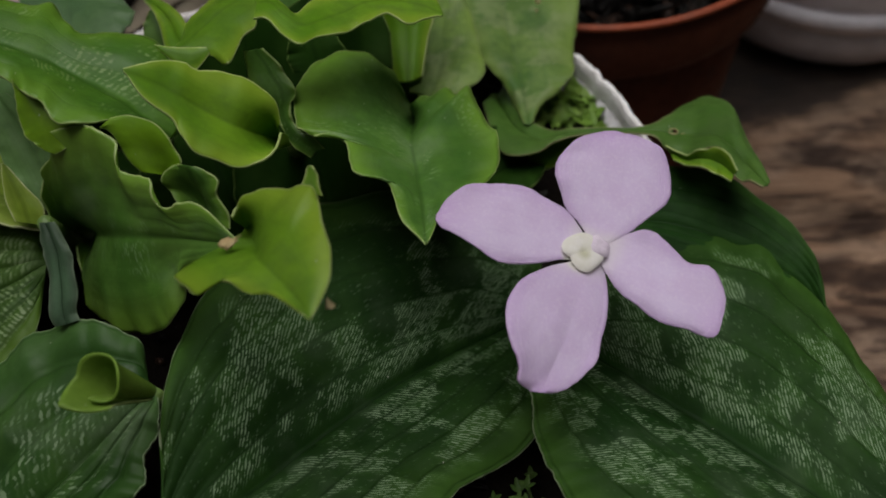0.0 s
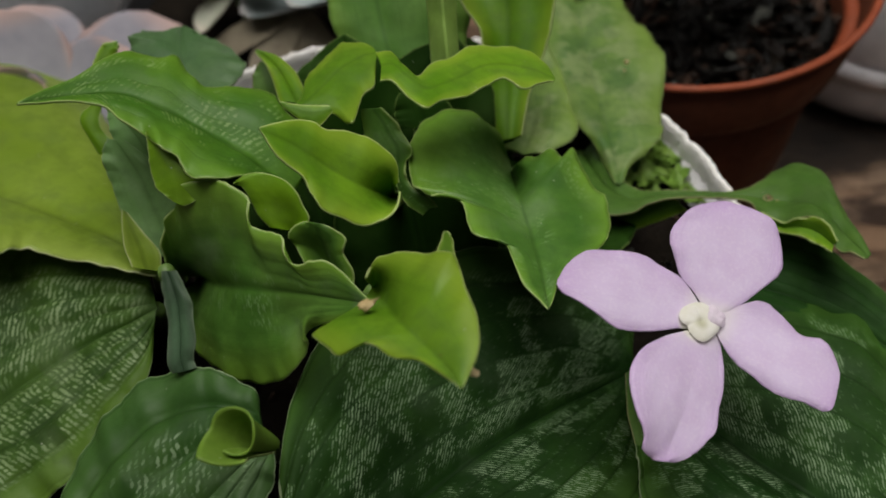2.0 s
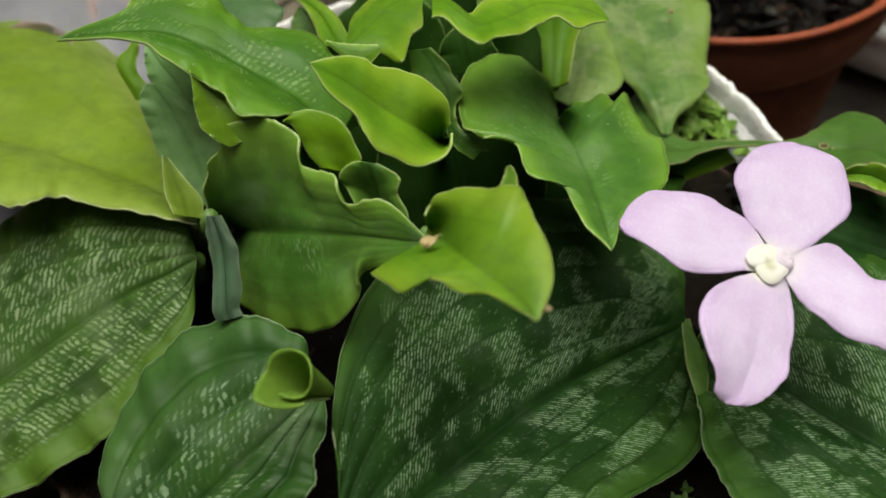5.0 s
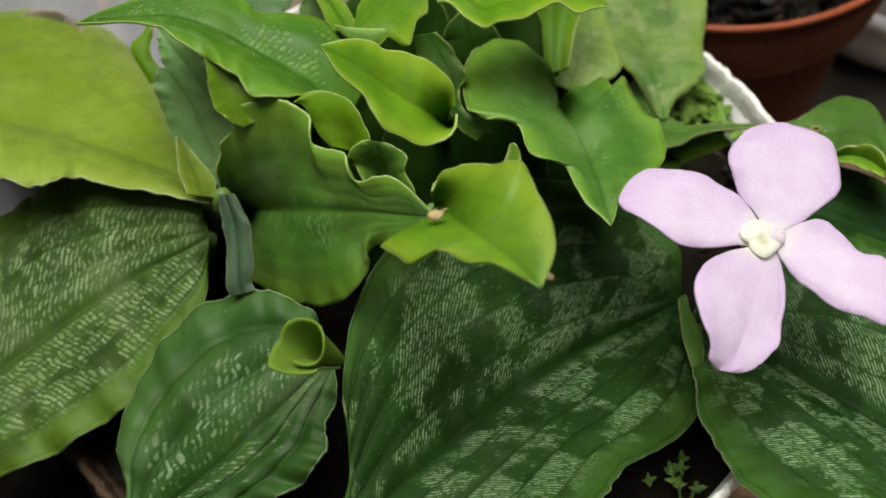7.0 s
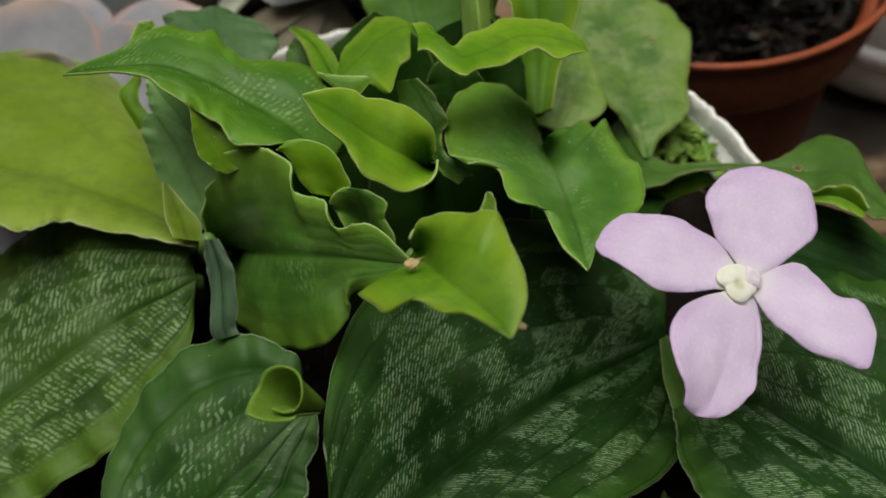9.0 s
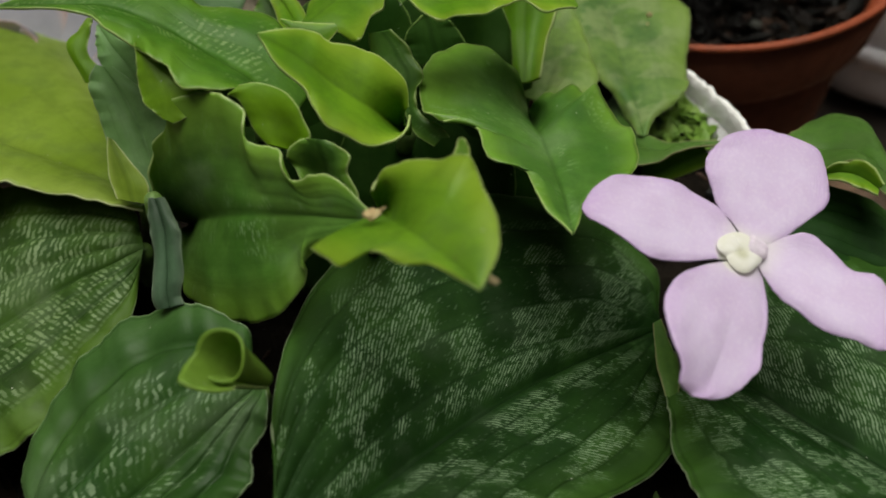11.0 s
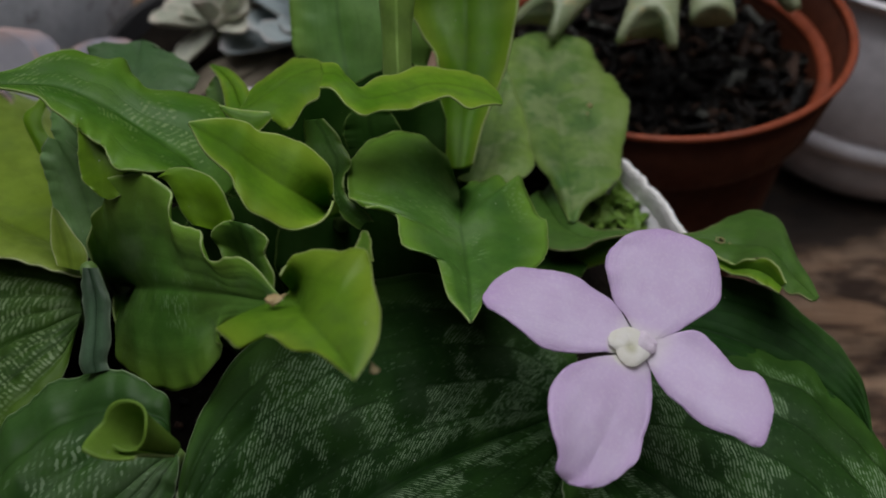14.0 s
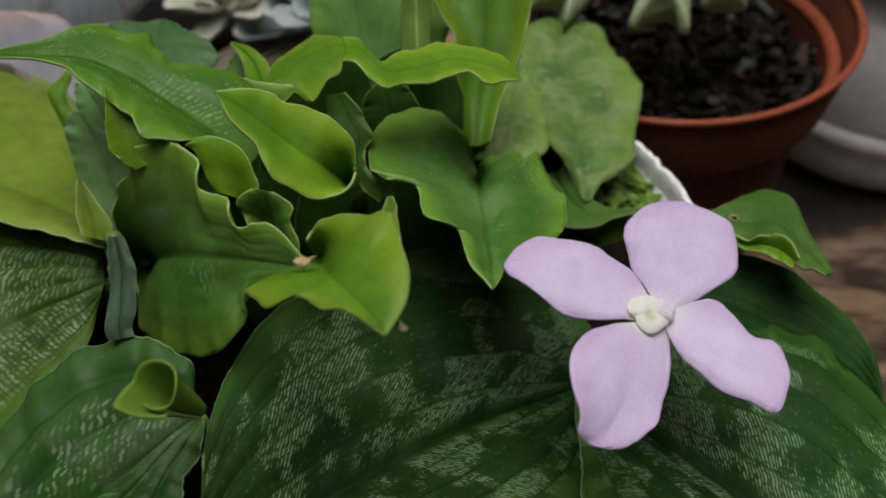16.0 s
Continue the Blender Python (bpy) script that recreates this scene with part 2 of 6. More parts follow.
SPLASHED = leaf_material("splashed_leaf", (0.031, 0.078, 0.011), (0.062, 0.130, 0.022), (0.24, 0.31, 0.16), (0.235, 0.325, 0.160), 0.9, 0.15, 0.5, 4.0, 0.43, 0.35, margin=(0.100, 0.19, 0.020), spec=0.15, gap=0.5, bloom=0.6, out=0.64, comb=760.0, midrib=0.2, thin=0.17, slant=0.36, stray=0.4, tear=0.75, wander=3.0, rare=0.02)
FLECKED = leaf_material("flecked_leaf", (0.022, 0.070, 0.012), (0.050, 0.118, 0.022), (0.27, 0.35, 0.20), (0.205, 0.30, 0.165), 0.9, 0.15, 0.46, 3.0, 0.46, 0.6, margin=(0.056, 0.134, 0.028), spec=0.18, bloom=0.7, gap=0.2, comb=680.0, out=0.42, thin=0.20, stray=0.10, tear=1.0, wander=3.0, rare=0.07)
MID = leaf_material("mid_leaf", (0.054, 0.154, 0.019), (0.118, 0.256, 0.042), (0.42, 0.54, 0.20), (0.21, 0.34, 0.14), 0.45, 0.25, 0.40, 3.0, 0.56, 0.07, margin=(0.165, 0.325, 0.030), dashes=(1500, 480, 1), size=0.36, gap=0.1, spec=0.42, bloom=0.85)
BLOOMED = leaf_material("bloomed_leaf", (0.062, 0.174, 0.020), (0.136, 0.290, 0.048), (0.44, 0.56, 0.22), (0.23, 0.36, 0.17), 0.5, 0.25, 0.38, 3.0, 0.56, 0.07, margin=(0.195, 0.360, 0.036), dashes=(1500, 480, 1), size=0.36, gap=0.1, spec=0.5, bloom=1.0)
# mid green darkened to near black, deep shade put into the base colour
SHADED = leaf_material("shade_toned_leaf", (0.011, 0.038, 0.004), (0.021, 0.056, 0.007), (0.20, 0.30, 0.08), (0.1, 0.2, 0.05), 0.0, 0.2, 0.6, 3.0, 0.6, 0.10, spec=0.03)
FEATHERED = leaf_material("feathered_leaf", (0.056, 0.175, 0.012), (0.100, 0.240, 0.018), (0.40, 0.52, 0.18), (0.25, 0.39, 0.13), 0.7, 0.28, 0.46, 3.0, 0.52, 0.15, margin=(0.15, 0.32, 0.022), spec=0.40, bloom=0.15, comb=820.0, thin=0.22, tear=0.7, wander=2.6, stray=0.05, rare=0.02)
LIME = leaf_material("lime_leaf", (0.113, 0.276, 0.010), (0.177, 0.352, 0.018), (0.48, 0.58, 0.24), (0.2, 0.3, 0.1), 0.0, 0.3, 0.44, 2.0, 0.6, 0.10, margin=(0.275, 0.420, 0.030), midrib=0.35, spec=0.36)
FRESH = leaf_material("fresh_leaf", (0.110, 0.265, 0.045), (0.170, 0.345, 0.075), (0.34, 0.48, 0.18), (0.28, 0.42, 0.15), 0.0, 0.30, 0.46, 4.0, 0.53, 0.25, margin=(0.23, 0.41, 0.070))
PALE_STEM = leaf_material("pale_sheath", (0.240, 0.410, 0.070), (0.300, 0.470, 0.110), (0.40, 0.54, 0.20), (0.28, 0.42, 0.15), 0.0, 0.30, 0.46, 4.0, 0.53, 0.0, midrib=0.0)
LOBE = leaf_material("lime_lobe", (0.145, 0.310, 0.010), (0.210, 0.385, 0.018), (0.48, 0.58, 0.24), (0.2, 0.3, 0.1), 0.0, 0.3, 0.44, 2.0, 0.6, 0.0, midrib=0.0)
FUNNEL = leaf_material("young_funnel_leaf", (0.170, 0.320, 0.030), (0.235, 0.390, 0.060), (0.50, 0.58, 0.26), (0.2, 0.3, 0.1), 0.0, 0.3, 0.44, 2.0, 0.6, 0.0, midrib=0.0)
YELLOW = leaf_material("yellow_green_leaf", (0.170, 0.275, 0.020), (0.225, 0.335, 0.038), (0.60, 0.64, 0.36), (0.2, 0.3, 0.1), 0.0, 0.17, 0.46, 3.0, 0.6, 0.18, margin=(0.31, 0.42, 0.070))
MOTTLED = leaf_material("mottled_leaf", (0.066, 0.170, 0.034), (0.215, 0.340, 0.075), (0.34, 0.42, 0.18), (0.24, 0.31, 0.17), 0.0, 0.2, 0.50, 2.0, 0.5, 0.10, (0.27, 0.36, 0.14), margin=(0.215, 0.335, 0.06), midrib=0.2)
PALE_GREY = leaf_material("pale_grey_green_leaf", (0.145, 0.300, 0.085), (0.220, 0.390, 0.140), (0.30, 0.38, 0.22), (0.1, 0.2, 0.1), 0.0, 0.2, 0.50, 3.0, 0.6, 0.12, midrib=0.25)
DULL = leaf_material("dull_leaf", (0.070, 0.170, 0.024), (0.115, 0.235, 0.040), (0.34, 0.32, 0.16), (0.2, 0.3, 0.1), 0.0, 0.22, 0.50, 3.0, 0.6, 0.12, margin=(0.10, 0.20, 0.04), midrib=0.2)
SLATE = leaf_material("slate_green_leaf", (0.022, 0.046, 0.022), (0.046, 0.082, 0.046), (0.16, 0.21, 0.14), (0.1, 0.2, 0.1), 0.0, 0.15, 0.50, 3.0, 0.6, 0.10, margin=(0.080, 0.120, 0.075), midrib=0.1, bloom=0.9)
GREY = leaf_material("grey_green_leaf", (0.060, 0.140, 0.045), (0.105, 0.195, 0.075), (0.26, 0.34, 0.20), (0.1, 0.2, 0.1), 0.0, 0.15, 0.50, 3.0, 0.6, 0.08, midrib=0.25)


def petal_material():
    n = Nodes("lilac_petal")
    s = n.split(n.coords(uv="unit"))
    across = n.math("ABSOLUTE", n.math("MULTIPLY_ADD", s[1], 2.0, -1.0))
    # fine veins that fan out from the throat
    fan = n.noise(n.coords((5, 46, 1), uv="unit"), 1.0, 4.0, 0.6, 0.3)
    vein = n.noise(n.coords((90, 1100, 1), uv="blade"), 1.0, 3.0, 0.6)
    cloud = n.noise(n.coords(), 120.0, 4.0, 0.6)
    grain = n.noise(n.coords(), 1500.0, 2.0, 0.5)
    rim = n.math("MAXIMUM", n.math("MULTIPLY", n.ramp(n.math("MULTIPLY_ADD", cloud, 0.4, across), 0.75, 1.35), 0.7), n.ramp(n.math("MULTIPLY_ADD", cloud, 0.5, s[0]), 0.80, 1.30))
    colour = n.mix(n.ramp(cloud, 0.3, 0.7), (0.695, 0.555, 0.785), (0.745, 0.635, 0.845))
    colour = n.mix(n.math("MULTIPLY", rim, n.ramp(fan, 0.3, 0.7, 0.35, 0.8)), colour, (0.58, 0.34, 0.70))
    colour = n.mix(n.ramp(vein, 0.5, 0.72, 0.0, 0.10), colour, (0.55, 0.36, 0.66))
    colour = n.mix(n.ramp(grain, 0.45, 0.75, 0.0, 0.25), colour, (0.86, 0.78, 0.90))
    colour = n.mix(n.ramp(n.math("MULTIPLY_ADD", cloud, 0.08, s[0]), 0.06, 0.20, 0.7, 0.0), colour, (0.84, 0.80, 0.82))
    near = n.tree.nodes.new("ShaderNodeVectorMath")
    near.operation = "DISTANCE"
    n.put(near.inputs[0], n.coords())
    near.inputs[1].default_value = (0.0122, 0.0954, 0.1450)
    far = n.math("MULTIPLY_ADD", n.math("SUBTRACT", cloud, 0.5), 0.003, near.outputs["Value"])
    colour = n.mix(n.ramp(far, 0.0028, 0.0044, 0.9, 0.0), colour, (0.88, 0.88, 0.78))
    dot = n.ramp(n.cells(n.coords(), 150.0)[0], 0.02, 0.035, 1.0, 0.0)
    colour = n.mix(n.math("MULTIPLY", dot, n.ramp(cloud, 0.6, 0.63, 0.0, 0.6)), colour, (0.36, 0.16, 0.40))
    crimp = n.math("MULTIPLY", fan, n.ramp(across, 0.35, 0.95, 0.3, 1.6))
    n.bump(n.math("ADD", crimp, n.math("MULTIPLY", grain, 0.25)), 0.00030, 0.6)
    n.glow_through(colour, 0.25)
    return n.done(colour, 0.60, 0.25)


def plain_material(name, a, b, scale, rough=0.6, spec=0.4, grain=0.0003, spots=None, through=0.0):
    n = Nodes(name)
    c = n.coords()
    big = n.noise(c, scale, 4.0, 0.6)
    small = n.noise(c, scale * 9, 4.0, 0.6)
    colour = n.mix(n.ramp(big, 0.3, 0.7), a, b)
    colour = n.mix(n.ramp(small, 0.35, 0.75, 0.0, 0.4), colour, tuple(0.6 * v for v in a))
    if spots:
        colour = n.mix(n.ramp(n.noise(c, scale * 2.3, 5.0, 0.7), 0.56, 0.68), colour, spots)
    n.bump(n.math("ADD", big, small), grain, 0.6)
    if through:
        n.glow_through(colour, through)
    return n.done(colour, n.ramp(small, 0.2, 0.8, rough - 0.1, rough + 0.1), spec)


def wood_material():
    n = Nodes("weathered_wood")
    luck = n.chance()
    c = n.coords((17, 44, 44))
    shift = n.tree.nodes.new("ShaderNodeVectorMath")
    shift.operation = "ADD"
    n.put(shift.inputs[0], c)
    n.put(shift.inputs[1], n.math("MULTIPLY", luck, 40.0))
    grain = n.noise(shift.outputs[0], 1.0, 6.0, 0.65, 0.8)
    fibre = n.noise(n.coords((40, 700, 700)), 1.0, 4.0, 0.6)
    blotch = n.noise(n.coords((22, 48, 48)), 1.0, 4.0, 0.6)
    colour = n.mix(n.ramp(grain, 0.38, 0.60), (0.028, 0.015, 0.009), (0.33, 0.205, 0.125))
    colour = n.mix(n.ramp(blotch, 0.46, 0.62, 0.0, 0.6), colour, (0.38, 0.265, 0.18))
    colour = n.mix(n.ramp(n.noise(n.coords((30, 70, 70)), 1.0, 5.0, 0.65), 0.52, 0.66, 0.0, 0.85), colour, (0.030, 0.017, 0.011))
    colour = n.mix(n.ramp(fibre, 0.4, 0.7, 0.0, 0.5), colour, (0.05, 0.025, 0.013))
    # contact shade about the pots, and wet boards, painted in near black
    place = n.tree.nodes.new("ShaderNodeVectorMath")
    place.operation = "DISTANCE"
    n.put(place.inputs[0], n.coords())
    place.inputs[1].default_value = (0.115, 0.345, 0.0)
    shady_damp = n.math("MULTIPLY_ADD", n.math("SUBTRACT", blotch, 0.5), 0.08, place.outputs["Value"])
    colour = n.mix(n.ramp(shady_damp, 0.073, 0.102, 0.93, 0.0), colour, (0.010, 0.008, 0.007))
    n.bump(n.math("ADD", n.math("MULTIPLY", grain, 1.0), n.math("MULTIPLY", fibre, 0.6)), 0.0015, 0.8)
    return n.done(colour, n.ramp(fibre, 0.2, 0.8, 0.6, 0.85), 0.3)


PETAL = petal_material()
def cream_material():
    n = Nodes("cream_throat")
    cloud = n.noise(n.coords(), 420.0, 3.0)
    near = n.tree.nodes.new("ShaderNodeVectorMath")
    near.operation = "DISTANCE"
    n.put(near.inputs[0], n.coords())
    near.inputs[1].default_value = (0.0128, 0.0946, 0.1461)
    colour = n.mix(n.ramp(cloud, 0.35, 0.65), (0.76, 0.75, 0.66), (0.82, 0.81, 0.76))
    colour = n.mix(n.ramp(near.outputs["Value"], 0.0004, 0.0018, 0.75, 0.0), colour, (0.50, 0.50, 0.32))
    n.bump(cloud, 0.00012, 0.5)
    n.glow_through(colour, 0.2)
    return n.done(colour, 0.6, 0.25)


def chalk_material(name, low, high):
    n = Nodes(name)
    c = n.coords()
    s = n.split(c)
    cloud = n.noise(c, 130.0, 5.0, 0.7)
    colour = n.mix(n.ramp(cloud, 0.35, 0.65), low, high)
    # a mud smear with deep leaf shade painted in along the front, grime elsewhere
    stain_shade = n.math("ADD", n.math("MULTIPLY", n.math("ADD", s[0], s[1]), -1.0), n.math("MULTIPLY", cloud, 0.04))
    colour = n.mix(n.ramp(stain_shade, 0.085, 0.115), colour, (0.055, 0.034, 0.020))
    colour = n.mix(n.ramp(n.noise(c, 300.0, 4.0, 0.7), 0.60, 0.72, 0.0, 0.5), colour, (0.34, 0.29, 0.23))
    n.bump(n.noise(c, 500.0, 4.0, 0.7), 0.0008, 0.8)
    return n.done(colour, 0.85, 0.2)


CREAM = cream_material()
LILAC_CREST = plain_material("lilac_crest", (0.76, 0.65, 0.79), (0.83, 0.77, 0.83), 90.0, 0.6, 0.3, 0.0001, None, 0.2)
THROAT = plain_material("green_throat", (0.52, 0.52, 0.34), (0.60, 0.59, 0.42), 300.0, 0.6)
STALK = plain_material("green_stalk", (0.09, 0.17, 0.035), (0.15, 0.24, 0.06), 70.0, 0.45)
PALE_STALK = plain_material("pale_green_stalk", (0.19, 0.27, 0.07), (0.27, 0.34, 0.12), 70.0, 0.45, 0.4, 0.0002, None, 0.15)
BROWN_TIP = plain_material("withered_tip", (0.40, 0.29, 0.13), (0.58, 0.48, 0.28), 260.0, 0.8)
CALLUS = plain_material("leaf_scar", (0.30, 0.27, 0.10), (0.46, 0.40, 0.20), 500.0, 0.7)
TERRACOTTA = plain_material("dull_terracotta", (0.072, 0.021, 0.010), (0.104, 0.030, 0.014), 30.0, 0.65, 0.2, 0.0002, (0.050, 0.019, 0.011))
# brighter copy of the pot's clay: sky light on lip and ledge painted in
LIT_CLAY = plain_material("lit_terracotta", (0.215, 0.042, 0.014), (0.285, 0.060, 0.021), 40.0, 0.6, 0.35, 0.0003, (0.22, 0.060, 0.030))
WHITE_CLAY = chalk_material("chalky_white_rim", (0.78, 0.76, 0.73), (0.92, 0.91, 0.90))
WHITE_WALL = chalk_material("stained_white_wall", (0.50, 0.50, 0.50), (0.64, 0.64, 0.65))
GLAZED = plain_material("white_glaze", (0.80, 0.78, 0.82), (0.86, 0.84, 0.88), 12.0, 0.35, 0.5, 0.0001)
GREY_PLASTIC = plain_material("grey_plastic", (0.36, 0.38, 0.41), (0.46, 0.47, 0.50), 35.0, 0.6, 0.4, 0.0003, (0.22, 0.22, 0.22))
BLACK_PLASTIC = plain_material("black_plastic", (0.012, 0.012, 0.013), (0.022, 0.022, 0.023), 40.0, 0.5)
SOIL = plain_material("damp_potting_soil", (0.006, 0.005, 0.004), (0.014, 0.011, 0.008), 90.0, 0.95, 0.05, 0.002)
def bark_material():
    n = Nodes("bark_chip")
    luck = n.tree.nodes.new("ShaderNodeNewGeometry").outputs["Random Per Island"]
    grain = n.noise(n.coords((1, 3, 3)), 220.0, 5.0, 0.7)
    colour = n.mix(n.ramp(luck, 0.70, 1.0), (0.004, 0.0035, 0.003), (0.050, 0.026, 0.016))
    colour = n.mix(n.ramp(luck, 0.10, 0.105, 1.0, 0.0), colour, (0.075, 0.078, 0.068))
    colour = n.mix(n.ramp(grain, 0.64, 0.76, 0.0, 0.45), colour, (0.09, 0.078, 0.066))
    n.bump(grain, 0.001, 0.8)
    return n.done(colour, n.ramp(grain, 0.3, 0.7, 0.25, 0.7), 0.22)


BARK = bark_material()
DULL_WEED = plain_material("dull_weed_leaf", (0.060, 0.130, 0.020), (0.110, 0.190, 0.040), 200.0, 0.5, 0.4, 0.0001, None, 0.2)
WEED = plain_material("weed_leaf", (0.15, 0.29, 0.035), (0.24, 0.38, 0.065), 200.0, 0.5, 0.4, 0.0001, None, 0.25)


def rosette_material(name, a, b, rim, where):
    n = Nodes(name)
    s = n.split(n.coords(uv="unit"))
    cloud = n.noise(n.coords(), 70.0, 3.0)
    colour = n.mix(n.ramp(cloud, 0.3, 0.7), a, b)
    edge = n.math("MAXIMUM", n.ramp(s[0], where, 0.99), n.ramp(s[1], 0.78, 0.98))
    colour = n.mix(n.math("MULTIPLY", edge, 0.85), colour, rim)
    n.bump(cloud, 0.0001, 0.4)
    return n.done(colour, 0.6, 0.3)


PINK_ROSETTE = rosette_material("powdery_pink_grey", (0.205, 0.20, 0.24), (0.285, 0.275, 0.315), (0.44, 0.30, 0.27), 0.80)
SILVER_ROSETTE = rosette_material("powdery_silver_green", (0.24, 0.30, 0.31), (0.37, 0.42, 0.42), (0.44, 0.42, 0.40), 0.85)
CREAM_ROSETTE = rosette_material("powdery_cream_green", (0.34, 0.37, 0.28), (0.50, 0.51, 0.42), (0.58, 0.52, 0.44), 0.75)
JADE = plain_material("pale_jade", (0.23, 0.29, 0.15), (0.36, 0.40, 0.24), 80.0, 0.42, 0.5, 0.0001, (0.42, 0.38, 0.19))
DRY_LEAF = plain_material("dry_leaf", (0.15, 0.125, 0.085), (0.23, 0.20, 0.14), 90.0, 0.7)
WOOD = wood_material()
PLASTER = plain_material("plaster", (0.16, 0.15, 0.14), (0.20, 0.19, 0.18), 3.0, 0.9)
PAVING = plain_material("concrete", (0.17, 0.165, 0.16), (0.23, 0.225, 0.215), 4.0, 0.9)


# ---- the large structure ----
def box(x0, x1, y0, y1, z0, z1, bevel=0.0, cuts=0, rough=0.0, seed=0):
    bm = bmesh.new()
    bmesh.ops.create_cube(bm, size=1.0)
    bmesh.ops.scale(bm, vec=(x1 - x0, y1 - y0, z1 - z0), verts=bm.verts)
    bmesh.ops.translate(bm, vec=((x0 + x1) / 2, (y0 + y1) / 2, (z0 + z1) / 2), verts=bm.verts)
    if bevel:
        bmesh.ops.bevel(bm, geom=bm.edges[:], offset=bevel, segments=2, affect="EDGES")
    if cuts:
        long = [e for e in bm.edges if abs(e.verts[0].co.x - e.verts[1].co.x) > 0.5 * (x1 - x0)]
        bmesh.ops.subdivide_edges(bm, edges=long, cuts=cuts)
        for v in bm.verts:
            v.co.y += rough * noise.noise(Vector((v.co.x * 9, seed + v.co.y * 30, v.co.z * 30)))
            v.co.z += 0.6 * rough * noise.noise(Vector((v.co.x * 12, seed + 7 + v.co.y * 20, v.co.z * 30)))
    return bm


ground = part("ground", box(-30, 30, -30, 30, -0.80, -0.75), PAVING, None, smooth=False)
tagged(ground, "plain grey concrete ground under the bench", "ground", kind="structure")
# unseen walls, added to shut out low light so most comes from overhead
shade_wall_behind = part("shade_wall_behind", box(-1.30, 1.30, -0.95, -0.80, -0.75, 2.6), PLASTER, None, smooth=False)
tagged(shade_wall_behind, "plain grey unseen wall added on the near side to cut light", "wall", kind="structure")
for name, x0, x1, y0, y1 in (("shade_wall_west", -1.45, -1.30, -0.95, 1.75), ("shade_wall_east", 1.30, 1.45, -0.95, 1.75), ("shade_wall_north", -1.45, 1.45, 1.60, 1.75)):
    tagged(part(name, box(x0, x1, y0, y1, -0.75, 2.6), PLASTER, None, smooth=False), "plain grey unseen wall added around the bench to cut low light", "wall", kind="structure")

bench = thing("wooden_bench", "weathered brown wooden plank bench, dark and cracked", "bench", (0, 0, -0.75))
for k in range(8):
    y = 0.211 + (k - 4) * 0.142
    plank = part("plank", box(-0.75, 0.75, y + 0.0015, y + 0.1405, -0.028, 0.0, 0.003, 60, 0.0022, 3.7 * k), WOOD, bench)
    plank.matrix_parent_inverse = Matrix.Translation((0, 0, 0.75))
for x in (-0.62, 0.62):
    rail = part("crossbar", box(x - 0.03, x + 0.03, -0.35, 0.77, -0.078, -0.030, 0.002), WOOD, bench)
    rail.matrix_parent_inverse = Matrix.Translation((0, 0, 0.75))
    for y in (-0.28, 0.70):
        leg = part("leg", box(x - 0.03, x + 0.03, y - 0.03, y + 0.03, -0.75, -0.080, 0.002), WOOD, bench)
        leg.matrix_parent_inverse = Matrix.Translation((0, 0, 0.75))


# ---- pots ----
def chips(centre, radius, height, count, size, seed):
    """A heap of bark chips as one mesh."""
    rnd = random.Random(seed)
    bm = bmesh.new()
    for _ in range(count):
        r, a = radius * math.sqrt(rnd.random()), rnd.uniform(0, 2 * math.pi)
        m = Matrix.LocRotScale((centre[0] + r * math.cos(a), centre[1] + r * math.sin(a), height + rnd.uniform(-0.4, 0.9) * size),
                               Euler([rnd.uniform(-0.7, 0.7), rnd.uniform(-0.7, 0.7), rnd.uniform(0, 6.3)]),
                               (size * rnd.uniform(0.5, 2.6), size * rnd.uniform(0.25, 0.8), size * rnd.uniform(0.12, 0.35)))
        made = bmesh.ops.create_icosphere(bm, subdivisions=1, radius=1.0, matrix=m)
        for v in made["verts"]:
            v.co += Vector([rnd.uniform(-1, 1) for _ in range(3)]) * size * 0.22
    return bm


def soil_disc(radius, z, seed, lift=0.004, heap=0.0):
    bm = bmesh.new()
    rings = []
    for i in range(19):
        r = radius * i / 18
        ring = []
        for k in range(1 if i == 0 else 72):
            a = 2 * math.pi * k / 72
            x, y = r * math.cos(a), r * math.sin(a)
            h = lift * noise.fractal(Vector((x * 90 + seed, y * 90, 0)), 0.8, 2.0, 4)
            ring.append(bm.verts.new((x, y, z + h + heap * max(0.0, -x - y - 0.03))))
        rings.append(ring)
    for k in range(72):
        bm.faces.new((rings[0][0], rings[1][k], rings[1][(k + 1) % 72]))
    for a, b in zip(rings[1:], rings[2:]):
        for k in range(72):
            bm.faces.new((a[k], b[k], b[(k + 1) % 72], a[(k + 1) % 72]))
    return bm


PLANTER = (-0.056, 0.130)
planter = thing("planter", "round white planter with a chipped chalky rim", "plant pot", (*PLANTER, 0))
part("body", lathe([(0, 0.002), (0.072, 0.0), (0.075, 0.003), (0.0934, 0.1055), (0.0922, 0.1062), (0.073, 0.008), (0, 0.008)], 96), WHITE_WALL, planter)
part("rim", lathe([(0.0922, 0.1062), (0.0935, 0.1062), (0.0946, 0.1085), (0.0948, 0.1108), (0.0944, 0.1118), (0.0936, 0.1120), (0.0930, 0.1112), (0.0926, 0.1090), (0.0922, 0.1062)], 420, 0.0008, 2, 47), WHITE_CLAY, planter, "chipped chalky white rim")
soil = part("potting_soil", soil_disc(0.0905, 0.097, 3, 0.004, 0.11), SOIL, None)
soil.location = (*PLANTER, 0)
tagged(soil, "dark damp potting soil in the white planter", "soil", kind="stuff")
crumbs = part("soil_crumbs", chips(PLANTER, 0.084, 0.0985, 320, 0.0018, 5), BARK, None)
tagged(crumbs, "dark loose crumbs on the planter soil", "soil", kind="stuff")

